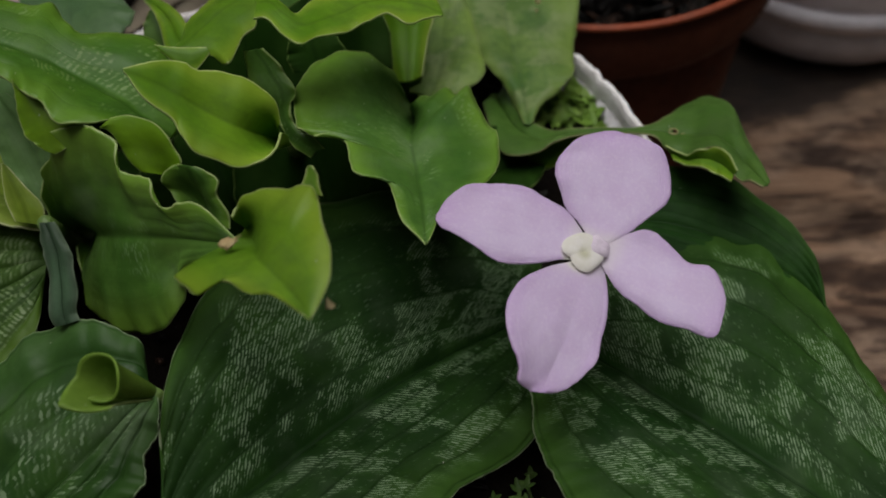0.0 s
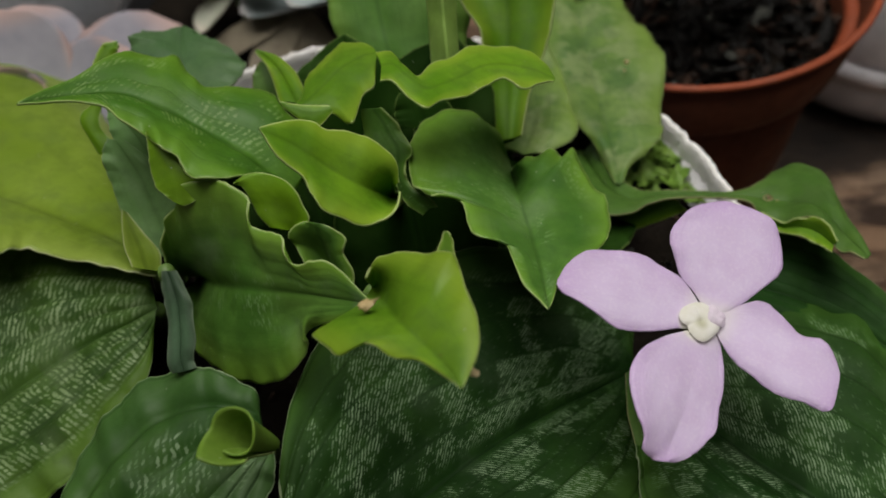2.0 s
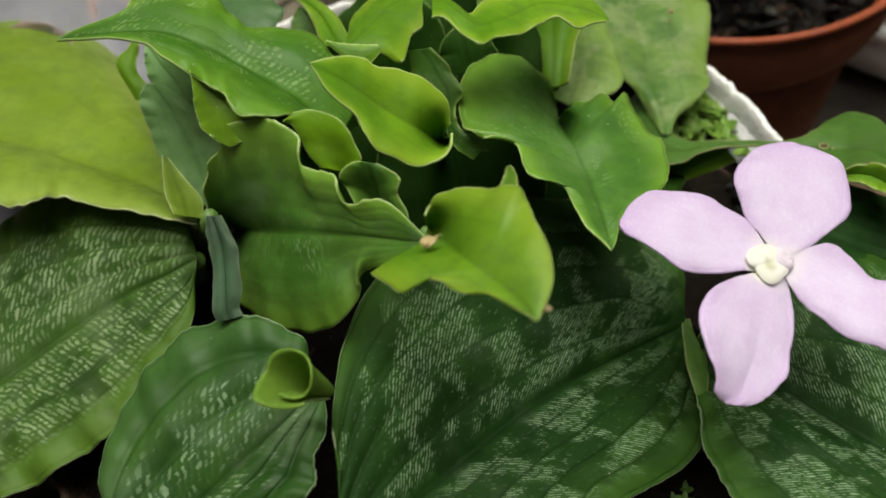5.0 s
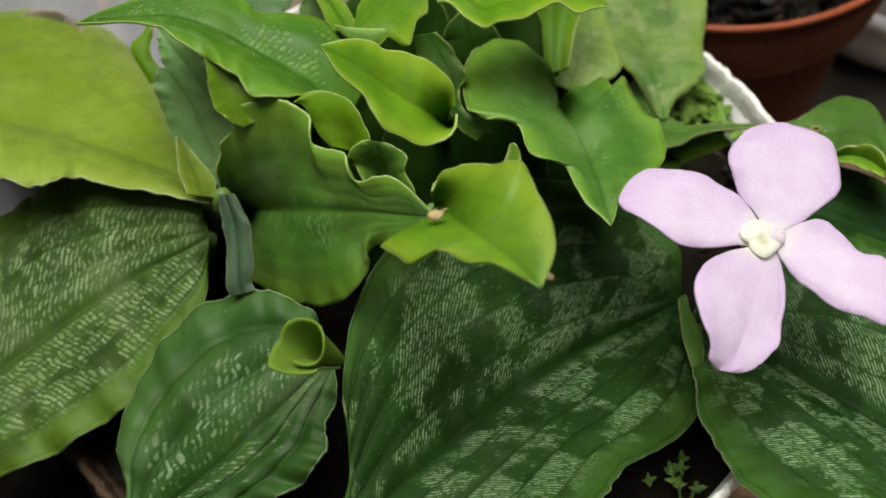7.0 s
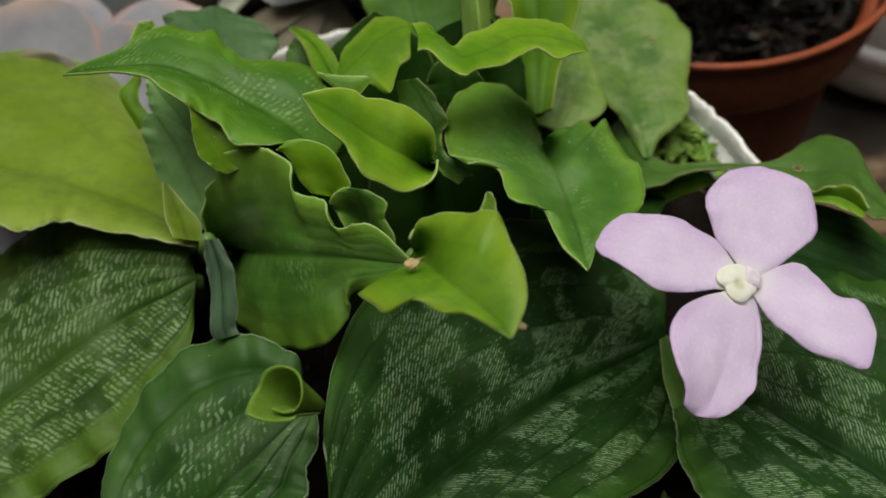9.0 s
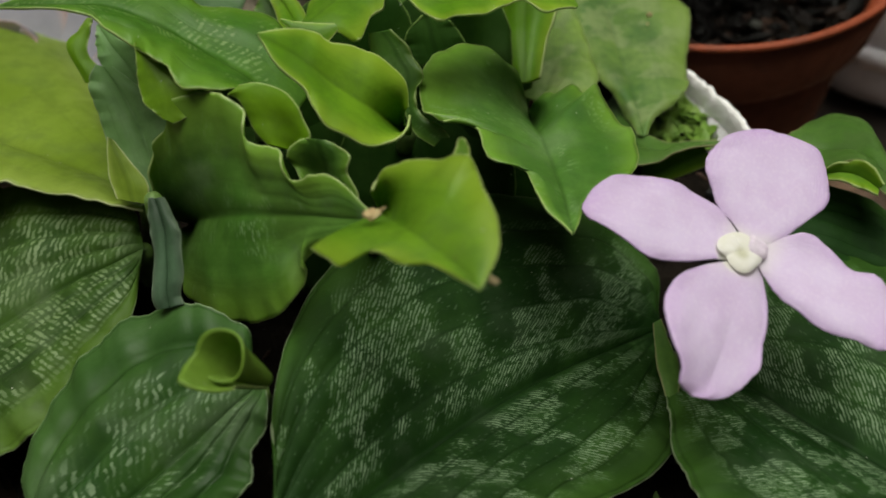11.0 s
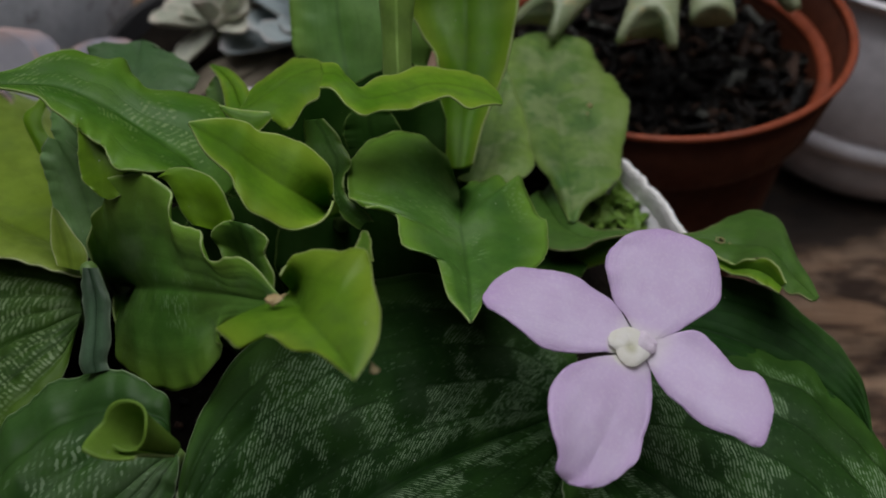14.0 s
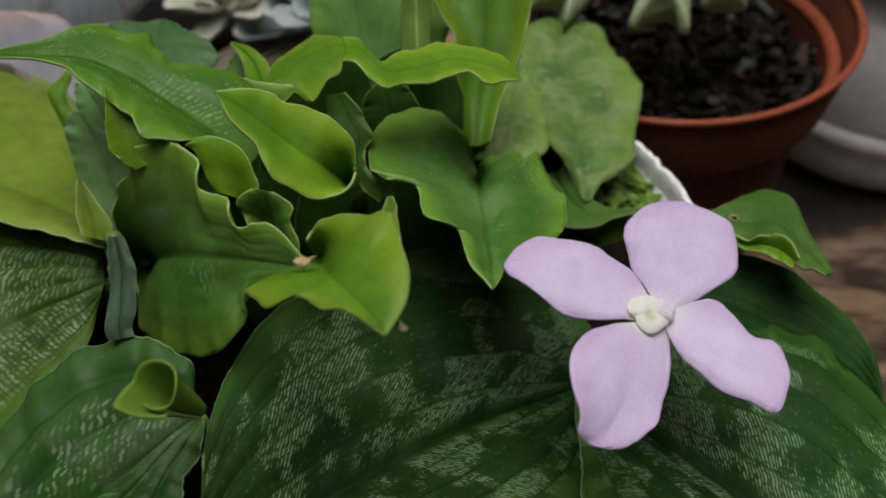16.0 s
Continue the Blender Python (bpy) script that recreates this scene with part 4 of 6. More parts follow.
blade(plant, "leaf", BLOOMED, (-0.642, -0.643, 0.417), [
    (-97.7, 123.1, 125.6, -6, 7.6, 17.6, 2.2, 3.4, 9.3),
    (-93.1, 119, 130.6, -11.6, 7.4, 14.5, 7.6, 5, 5.5),
    (-87.7, 113.3, 137.2, -17.4, 5.9, 9.6, 13.4, 6.2, -0.9),
    (-81.7, 107.9, 143.5, -21.5, 4.1, 7, 17.7, 4.8, -1.4),
    (-75.5, 103.1, 149.3, -21.3, 1, 5.4, 19.9, 2.1, -1.5),
    (-70.6, 100.4, 152.4, -17.5, 0.5, 2.8, 18.7, 0.7, 2),
    (-65.6, 98.3, 154.5, -12.5, 0.5, -2.9, 15.1, 0.7, 2.7),
    (-60.9, 96.5, 156, -11, 0.3, -2, 9.9, 0.8, 0.5),
    (-56.4, 94.7, 157.5, -6.1, 0.4, -4.3, 7.1, 0.7, -3.9),
    (-51.4, 92.6, 159, -7, 0.3, -2.5, 4.1, 0.6, -3.3),
    (-46.1, 90.4, 161.1, -0.3, 0, -0.2, 0.4, 0, -0.4),
], 0.7, 8, 0.05, 0.05, 4, 9.77, swell=0.2, nu=150, nv=48, dents=[(0.05, 0.08, 0.14, 0.35, 7), (0.03, 0.45, 0.12, 0.35, 3), (0.50, -0.45, 0.1, 0.3, 2), (0.62, 0.4, 0.1, 0.3, 2)], label="broad wavy mid-green leaf with a withered tip")
stalk(plant, (-0.1096, 0.1413, 0.0930), (-0.0953, 0.1320, 0.1130), 0.0030, 0.0017)
blade(plant, "leaf", LOBE, (0.092, -0.604, 0.792), [
    (-90.5, 124.5, 171.4, 1.1, 0, -0.3, -1.7, 0, 1),
    (-88.8, 122.1, 169.4, 2.3, 0, -0.7, -4.4, 0, 3.7),
    (-87.1, 119.6, 167.3, 3.8, 0, -0.9, -6.8, 0, 4.6),
    (-85.7, 117, 165.2, 4.3, 0, 0, -6.9, 0, 2.4),
    (-85.6, 114.9, 163.5, 2.6, 0, -0.1, -3.7, 0, 1.4),
    (-85.4, 113.4, 162.4, 1, 0, -0.7, -0.8, 0, 0.4),
], 0.3, 4, 0.15, 0.03, 3, 10.54, crease=False, swell=0.2, label="yellow-green curled leaf lobe")
blade(plant, "leaf", LOBE, (0.100, -0.789, 0.606), [
    (-64.2, 107.8, 160.7, -2.5, 0, 1.5, 2.6, 0, 0),
    (-64.8, 109, 162.4, -3.7, 0, 2.2, 5, 0, -1.9),
    (-65.6, 110.5, 164.4, -3.7, 0, 2.6, 4.8, 0, -1.8),
    (-66.8, 111.8, 166.4, -3, 0, 2.5, 4.6, 0, -2.6),
    (-68.3, 112.8, 167.9, -2.1, 0, 2.2, 3.6, 0, -3.2),
    (-70.4, 113.3, 168.9, -1.1, 0, 1.7, 1.7, 0, -2.7),
    (-72.5, 113, 168.8, -0.2, 0, 0.5, 1, 0, -1.8),
], 0.08, 4, 0.18, 0.0, 3, 11.31, crease=False, swell=0.2, dents=[(0.05, 0.3, 0.35, 0.6, 2.5)], label="small bright green leaf")
blade(plant, "leaf", MID, (-0.265, -0.800, 0.538), [
    (-56.3, 101.8, 154.1, -4.6, 0, 1, 5, 0, -1.8),
    (-56.3, 103.1, 155.9, -6, 0, 1.8, 5, 0, -1.2),
    (-56.6, 104.6, 158.1, -7.1, 0, 2.5, 3.7, 0, -0.7),
    (-57, 106.1, 160, -6, 0, 2.7, 4.8, 0, -1),
    (-57.6, 107.3, 161.6, -3.3, 0, 1.8, 3, 0, -1),
    (-57.9, 107.9, 162.4, -1.4, 0, 0.6, 1.4, 0, -0.7),
], 0.25, 4, 0.12, 0.03, 3, 12.08, crease=False, swell=0.2, dents=[(0.2, -0.3, 0.4, 0.6, 5)], label="small green cupped leaf")
blade(plant, "leaf", MID, (-0.302, -0.749, 0.590), [
    (-49.9, 140.2, 160.5, 3.1, -1.6, -2.3, -1.6, 0.4, 1),
    (-48, 138.1, 159, 5.7, -1.1, -1.6, -2.5, 0.2, 2.1),
    (-46.7, 136, 157.3, 6.2, -0.7, -0.7, -2.4, 0.1, 1.3),
    (-45.1, 133.9, 155.5, 5.9, -0.5, 0.3, -2.8, 0.2, 1.3),
    (-45, 132.6, 153.7, 4, -0.9, 2.4, -2.6, 0.2, -0.5),
    (-45.5, 131.5, 151.7, 3.2, -1.8, 1.3, -2, 0.5, -0.9),
    (-45.1, 129.5, 150.2, 1.3, 0, 0.1, -1.6, 0, 0.2),
    (-43.8, 127.7, 148.5, 1.7, 0, -0.6, -1.5, 0, 0.8),
    (-41.1, 125.9, 147.7, 2.6, 0, -0.9, -1.6, 0, 1.7),
    (-38.8, 124.2, 146.6, 2.1, 0, -0.3, -1.4, 0, 1.2),
], 0.35, 6, 0.03, 0.03, 3, 12.85, swell=0.2, crease=False, label="ruffled green leaf edge")
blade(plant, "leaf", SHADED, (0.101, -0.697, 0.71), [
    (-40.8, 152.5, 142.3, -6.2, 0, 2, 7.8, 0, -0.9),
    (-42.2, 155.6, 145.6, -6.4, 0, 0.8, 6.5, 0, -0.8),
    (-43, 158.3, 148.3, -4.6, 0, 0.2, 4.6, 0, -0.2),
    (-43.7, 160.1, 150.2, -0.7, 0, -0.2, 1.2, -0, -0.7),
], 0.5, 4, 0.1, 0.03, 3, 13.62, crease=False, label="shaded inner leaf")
blade(plant, "leaf", YELLOW, (-0.162, -0.45, -0.878), [
    (-98.2, 115.7, 138.2, -1.3, -0.4, 2.5, 2.4, -0.4, -2.6),
    (-106.7, 122.6, 136.2, -11.8, -0.3, 13.5, 8.1, -0.3, -6),
    (-118.2, 129.9, 134.7, -27.1, -0.3, 20, 13.2, -0.2, -8.7),
    (-132, 136.5, 133.7, -56, -0.7, 37.2, 16.6, -0.2, -11.9),
    (-146.8, 142.7, 133.1, -84.8, -0.3, 47.5, 26.8, -0.4, -22.3),
    (-162, 146.3, 134.2, -97.9, -0.9, 53.8, 28.7, 0.1, -25.3),
    (-176.2, 149.5, 134.6, -75.7, -0.5, 32.7, 33.5, -0.7, -22.4),
    (-185.5, 147.7, 137.9, -2.2, -0, -0.1, 2.1, -0.1, -1.1),
], 0.8, 4, 0.1, 0.1, 3, 14.39, label="large yellow-green leaf")
stalk(plant, (-0.1181, 0.1434, 0.0930), (-0.0990, 0.1168, 0.1364), 0.0030, 0.0017)
blade(plant, "leaf", SPLASHED, (0.109, 0.173, -0.979), [
    (-99.8, 110.5, 131.2, -5.4, -1.1, -1.2, 4.2, 0.4, 2.9),
    (-104.3, 107.1, 131.8, -9.4, -1.6, -6, 13.5, -1.2, -0.4),
    (-114.4, 103, 129.1, -20.6, -1.3, -7.6, 21.6, -1.4, -4.6),
    (-124.2, 97.2, 126.3, -31.1, -1.5, -9.2, 26.7, -1.9, -3.9),
    (-134.9, 89.9, 123.3, -35.9, -1.7, -13.6, 27.2, -2, -4.7),
    (-144.2, 83.1, 120.8, -35.5, -1.7, -14.9, 26.4, -2, -5.1),
    (-153.1, 76.3, 118.5, -28.8, -1.7, -14.9, 22, -1.7, -3),
    (-162.9, 68.4, 116, -17, -1.8, -12.7, 17.2, -1.6, -6.1),
    (-168.7, 63.1, 115.2, -0.6, -0.1, -1, 1.6, -0.1, -0.7),
], 0.95, 8, 0.08, 0.40, 4, 15.16, nu=160, nv=80, label="broad dark leaf splashed with silver")
stalk(plant, (-0.1161, 0.1318, 0.0930), (-0.1005, 0.1114, 0.1297), 0.0030, 0.0017)
blade(plant, "leaf", FLECKED, (0.107, 0.214, -0.971), [
    (-70, 77.8, 131.9, -5.1, -0.5, -2.3, 2.1, -0.8, -0.4),
    (-73.3, 74.6, 131.8, -10.3, -1.1, -9.2, 5.9, -1.4, -2.9),
    (-78.3, 70.6, 129.6, -19.7, -1.4, -11.7, 9.7, -1.4, -4.9),
    (-83.7, 65.8, 127.2, -27.7, -2.2, -9.6, 13.8, -1.7, -8.6),
    (-89.1, 61.5, 125.2, -28.2, -2.6, -4.9, 14.5, -2, -11.2),
    (-94.4, 57.7, 123.5, -24.2, -2.5, -0.5, 14.1, -2.3, -11.7),
    (-99.6, 53.8, 122.1, -15.8, -1.8, 2.2, 13.1, -2.4, -11.5),
    (-103.6, 50.3, 121.1, -8.1, -1.6, -1.4, 9.9, -2.3, -5.8),
    (-106.1, 47, 121.2, -0.7, -0.2, -0.7, 0.9, -0.2, -0.7),
], 0.95, 8, 0.1, 0.60, 3, 15.93, nu=160, nv=80, label="broad green leaf with silver flecks")
stalk(plant, (-0.0808, 0.0931, 0.0930), (-0.0704, 0.0784, 0.1303), 0.0030, 0.0017)
blade(plant, "leaf", SLATE, (0.083, -0.595, 0.799), [
    (-90.4, 106.6, 150, 0.9, 0, -0.5, -1.7, 0, 0.6),
    (-89.2, 104.3, 148.2, 2.1, 0, -0.8, -2, 0, 0.9),
    (-88.2, 101.5, 146, 2.5, 0, -0.5, -2.7, 0, 0.2),
    (-88, 98.7, 143.9, 2.4, 0, 0.2, -2.7, 0, -0.5),
    (-87.8, 95.5, 141.5, 2.6, 0, 0.6, -2.9, 0, 0),
    (-87.8, 92.7, 139.4, 2.6, 0, 0.8, -2.3, 0, 0),
    (-87.3, 90.7, 137.9, 2.2, 0, -0.1, -2.6, 0, -0.1),
], 0.3, 4, 0.25, 0.05, 3, 16.7, ragged=0.02, label="narrow grey-green leaf")
stalk(plant, (-0.1157, 0.1421, 0.0930), (-0.0917, 0.1082, 0.1479), 0.0030, 0.0017)
blade(plant, "leaf", DARK, (-0.322, -0.076, -0.944), [
    (5.1, 108.5, 104.6, -3.5, -1.1, -2.4, 3.8, -0.9, 3.1),
    (-5.7, 100.9, 108.7, -13.2, -2.2, -23.1, 14.9, -2.3, -3.7),
    (-17.8, 92.1, 113.1, -27.9, -3.6, -37.6, 23.7, -2.4, -9.7),
    (-29, 82.2, 117.6, -36.9, -4.8, -37.2, 27.1, -2.4, -13.2),
    (-39.4, 71.7, 121.6, -43.2, -5.3, -30.1, 25.5, -2.2, -14.8),
    (-47.7, 62.6, 124.8, -38.8, -7, -21.2, 26.5, -2.8, -16.7),
    (-54.4, 54.6, 128.2, -31.2, -6, -17.1, 27.3, -1.5, -16.5),
    (-59.8, 47.9, 129.6, -19.7, -4.8, -12.6, 23.3, -1.9, -11.2),
    (-64.1, 42.3, 131.2, -7.6, -6, -10.8, 15.7, -3.3, -4),
    (-65.8, 37.5, 134.6, 0, -0.6, -1.6, 1.2, -0.3, -0.7),
], 0.95, 8, 0.08, 0.32, 5, 17.47, nu=170, nv=96, label="very broad dark green leaf with silver feathering")
stalk(plant, (0.0061, 0.1139, 0.0930), (0.0051, 0.1087, 0.1041), 0.0030, 0.0017)
blade(plant, "leaf", DARK, (0.068, 0.118, 0.991), [
    (5.2, 95.2, 115.6, -1.9, 1.7, -1.6, 5.5, 1.6, -0.3),
    (16.4, 89.5, 115.1, -19.5, 1.4, -12.3, 16.3, 1.5, -7.4),
    (28.9, 80.3, 114.3, -37.3, 1.7, -23.2, 24.8, 2, -14.8),
    (41.4, 70.4, 114, -46.4, 2.5, -23.9, 30.6, 2.6, -21),
    (51.9, 61, 114.1, -42.2, 3.1, -22.8, 32, 3.2, -22.3),
    (60.7, 53.2, 114.5, -32, 3.5, -21.1, 29.1, 3.6, -18.8),
    (66.3, 46.8, 115.5, -23.1, 4.8, -18.7, 20.3, 3.3, -8.4),
    (70.5, 41.4, 117.5, -0.1, 0.3, -1.1, 1.9, 0.2, -0.8),
], 0.95, 8, 0.09, 0.34, 5, 18.24, nu=170, nv=96, dents=[(0.04, 0.0, 0.20, 0.18, 4)], label="very broad dark green leaf with silver feathering")
stalk(plant, (0.0073, 0.1050, 0.0930), (0.0053, 0.0956, 0.1147), 0.0030, 0.0017)
blade(plant, "leaf", PLAIN_DARK, (-0.03, -0.082, 0.996), [
    (22.9, 127.5, 114, -4.8, 0.4, -3.1, 6.8, 0.7, 3.2),
    (37.9, 124.5, 113.3, -14.8, 1, -5.9, 13, 1.2, -0),
    (50.7, 117.7, 112.6, -15, 1.4, -8.2, 15.7, 1.7, 2.8),
    (60.1, 109.8, 112.1, -9.8, 1.7, -8.9, 13.1, 1.6, 5.6),
    (64.2, 101.7, 111.9, -4, 2.1, -7.9, 6.3, 0.7, 6.1),
    (64.7, 95, 112.6, -0.3, 0.4, -1.9, 0.9, -0.2, 1.1),
], 0.5, 5, 0.08, 0.12, 5, 19.01, nu=120, nv=64, label="broad dark green leaf in shade")
stalk(plant, (0.0215, 0.1390, 0.0930), (0.0228, 0.1280, 0.1131), 0.0030, 0.0017)
blade(plant, "leaf", DULL, (-0.117, 0.292, 0.949), [
    (-1.9, 176.9, 105.8, -5.2, 4.5, -0.2, 5, 2.7, 5.7),
    (2.4, 160.2, 111.7, -3.6, 2.3, -1, 8.2, 0.7, 10.2),
    (8.4, 152.6, 114.9, -4.1, 0.1, -1, 8.1, 1, 4.2),
    (16.4, 151.3, 117.5, -1.8, 0.3, 0.1, 6.3, 2.5, 0.3),
    (32.6, 148.8, 119.8, -1.7, 0.3, -0.2, 3.5, 0.4, 1.3),
    (39.2, 145.8, 120.8, -5.6, 0.8, -2.8, 6.5, 0.6, 0.3),
    (43.9, 143.8, 122.1, -12.6, 1.6, -8, 8.8, -0.5, 1.7),
    (47.8, 140.4, 124.9, -12.2, 0.8, -15.7, 6.2, 1.3, 4.6),
    (50, 134.5, 127.1, -7.9, -0.5, -13.9, 3.9, 1.7, 4),
    (51.7, 129, 128.2, -4.9, -1.5, -9, 3.9, -0.4, 3.4),
    (52.8, 124.9, 129.1, -3.1, -0.3, -5, 2.6, 0.1, 1.6),
    (54, 121.1, 130, -1.1, -0.2, -0.9, 1.3, 0.3, 0.3),
], 0.45, 7, 0.1, 0.03, 3, 19.78, nu=150, nv=64, gap=(0.460, -0.14, 0.009, 0.09), label="green leaf with a small nibbled hole")
stalk(plant, (-0.0022, 0.1864, 0.0930), (-0.0026, 0.1774, 0.1052), 0.0030, 0.0017)
blade(plant, "leaf", LIME, (-0.119, 0.283, 0.952), [
    (37.6, 138.8, 122.1, 1.2, 2.6, -1, 2.8, 1.1, 2.7),
    (40.4, 135.8, 122.7, 0.8, 2.1, 0.5, 3, 0.9, 2.4),
    (43.3, 133.7, 125.2, 0.2, 2.7, 1.1, 3.6, 0.3, 1.9),
    (45.7, 131.9, 126.3, -0.3, 3.8, 0.2, 3.8, 0, 2.4),
    (47.3, 129.3, 127.1, -0.6, 3.4, 0, 3.2, 0.9, 2.7),
    (48.6, 126.5, 127.3, -0.1, 2.3, 0.6, 2.7, 1.9, 2.3),
], 0.3, 5, 0.25, 0.0, 3, 39.2, nu=80, nv=20, crease=False, label="upturned pale margin of the nibbled leaf")
blade(plant, "leaf", LIME, (-0.117, 0.292, 0.949), [
    (-2.1, 165.4, 94.8, -1, 2.5, -1.2, 1.5, -3.5, -0.5),
    (2.6, 153.5, 105.9, -1.5, 3.1, -1, 0.8, -3.1, -0.3),
    (7.9, 149, 111, -2.1, 1.9, 0.1, 0.9, -2.5, -0.7),
    (13.8, 148.9, 114.6, -2.2, 1.9, 0.1, 0.7, -3, 0.9),
    (19.1, 149.5, 117.1, -2, 1.5, 0.1, 0.8, -2.9, 1),
], 0.2, 5, 0.15, 0.0, 3, 40.1, nu=60, nv=20, crease=False, label="olive underside of the nibbled leaf")
blade(plant, "leaf", GREY, (-0.002, -0.013, 1.0), [
    (-96.6, 154.5, 151.1, -7.7, 0.5, 3.9, 9.1, 0.3, -0.8),
    (-101.5, 170.8, 150.5, -11.5, 1.1, 5.3, 15.5, 0.7, -8.8),
    (-103.2, 178, 150.5, -10.6, 0.7, 2.9, 9.1, 1.2, -4),
    (-103.6, 182.3, 151.4, -1.3, 0.1, -0.6, 1.6, 0.2, -0.9),
], 0.7, 6, 0.08, 0.08, 3, 20.55, label="dull green leaf")
stalk(plant, (-0.1078, 0.1883, 0.0930), (-0.0970, 0.1559, 0.1488), 0.0030, 0.0017)
blade(plant, "leaf", LIME, (-0.003, 0.008, 1.0), [
    (-68.9, 149.6, 153.8, -3.5, -0, 1.6, 2.8, -0, 0.9),
    (-74.1, 160.1, 153.7, -2.3, 0, 0.8, 2.7, -0, -1.5),
    (-78.3, 165.6, 153.6, -1.2, -0, 0.2, 2.1, 0, -0.9),
    (-81.7, 168.8, 153.6, -0.3, -0, -0.4, 0.6, 0, -0.6),
], 0.2, 3, 0.2, 0.03, 3, 21.32, swell=0.2, label="small pointed green leaf")
blade(plant, "leaf", PALE_GREY, (0.09, -0.598, 0.797), [
    (-95.8, 118.5, 137.9, -5, 0, 4.4, 5.6, 0, 3.9),
    (-99.2, 126.9, 144.5, -7, 0.5, 2.8, 7.6, 0, -0.3),
    (-102.1, 132.2, 148.8, -6, 0.6, 3.8, 6.6, 0, -3.5),
    (-104.8, 135.6, 151.7, -4.4, 0.5, 4.2, 4.7, 0.1, -4.1),
    (-107.8, 139, 155, -1.2, 0.4, 1.1, 1.5, -0.2, -1.2),
], 0.5, 5, 0.1, 0.08, 3, 22.09, label="dull grey-green leaf")
stalk(plant, (-0.1149, 0.1466, 0.0930), (-0.0966, 0.1196, 0.1361), 0.0030, 0.0017)
blade(plant, "leaf", LOBE, (0.093, -0.6, 0.795), [
    (-110.5, 137.8, 151.6, -1.6, 0, 1.2, 3.1, -0, 0.3),
    (-114, 142.6, 155.7, -2, 0, 2.3, 1.9, -0, -0.5),
    (-112.9, 146.5, 158.4, -1.2, 0, -0.3, 1.1, 0, 0.6),
    (-111.8, 148.7, 160, -0.5, -0, -0.2, 0.5, 0, 0.2),
], 0.2, 3, 0.3, 0.03, 3, 22.86, crease=False, swell=0.2, label="thin yellow-green leaf stalk")
blade(plant, "leaf", PALE_GREY, (0.091, -0.599, 0.795), [
    (-99, 135.3, 149.6, -3, 0, 3.7, 4.6, 0, 0.1),
    (-103.4, 140.3, 153.9, -4.3, 0, 2.5, 4.4, 0, -1.8),
    (-107, 143.7, 156.8, -2.4, 0, 1.8, 4.2, 0, -1.2),
    (-109.8, 147, 159.7, -0.5, -0, -0.3, 1, -0, -0.7),
], 0.5, 5, 0.1, 0.03, 3, 23.63, label="dull grey-green leaf")
blade(plant, "leaf", DULL, (-0.085, -0.111, -0.99), [
    (2.8, 100.8, 118.3, -1.1, 0, 0.7, 0.6, -0, -0.7),
    (2.8, 95.6, 118.9, -1.3, 0, -0.6, 1.4, -0, -0),
    (3.1, 89.6, 119.6, -1.9, 0, 0.3, 2.2, 0, -0.3),
    (3.3, 84.6, 120.1, -1.4, -0, 0.8, 1.3, 0, -0.5),
    (3, 80.9, 120.6, -0.4, -0, -0.1, 0.6, 0, -0.1),
], 0.2, 4, 0.2, 0, 3, 24.4, crease=False, label="pale rolled margin of a young leaf")
blade(plant, "leaf", LIME, (0.09, -0.685, 0.723), [
    (-32.9, 94.9, 167.6, -1.9, -0, 0.4, 1.9, -0, -0.3),
    (-32.8, 96.1, 168.7, -1.5, 0, -0.2, 1.4, 0, 0),
    (-32.5, 97.2, 169.7, -1.1, -0, 0.1, 0.9, 0, 0),
    (-32.6, 98, 170.5, -0.7, 0, 0.2, 0.5, 0, -0.3),
    (-32.9, 98.3, 170.8, -0.2, 0, 0, 0.2, -0, -0.2),
], 0.1, 3, 0.15, 0, 3, 25.17, crease=False, swell=0.2, label="curled tip of a lime-green leaf")
blade(plant, "leaf", MID, (0.116, -0.688, 0.717), [
    (-71.2, 120.7, 156.7, -2.3, 0, 0.3, 2.3, 0, -0.9),
    (-77, 121.5, 158.4, -3.1, 0, 0.3, 3.3, 0, 0.1),
    (-82.2, 121.7, 159.5, -2.7, 0, 0.7, 2.8, 0, -0.1),
    (-85.9, 121.5, 159.9, -0.6, 0, 0.2, 0.6, 0, -0.2),
], 0.5, 4, 0.1, 0, 3, 25.94, swell=0.2, label="shaded green leaf between the others")
blade(plant, "leaf", LIME, (0.08, -0.601, 0.795), [
    (-120.7, 166, 152.1, -1.5, 0, -0.4, 1.6, -0, 1),
    (-118.1, 170, 154.9, -1.6, -0, -0.3, 2, 0, 0.5),
    (-116.7, 171.1, 155.6, -0.9, 0, -0.6, 1.4, -0, 0.4),
    (-115.7, 171.6, 155.9, -0.1, 0, -0.2, 0.5, -0, 0),
], 0.3, 4, 0.1, 0, 3, 26.71, crease=False, swell=0.2, label="small yellow-green leaf tip")
blade(plant, "leaf", DULL, (0.079, -0.601, 0.795), [
    (-78.8, 160.4, 143.7, -3.6, 0, 2.1, 3.5, 0, -0.7),
    (-79.5, 164.1, 146.6, -3.7, 0, 1.5, 3.9, 0, -0.9),
    (-80.3, 167.2, 149, -2.6, 0, 0.6, 2.8, 0, -0.7),
    (-81.3, 168.8, 150.3, -0.7, -0, -0.1, 0.6, 0, -0.5),
], 0.4, 4, 0.2, 0, 3, 27.48, crease=False, label="small olive-green leaf")
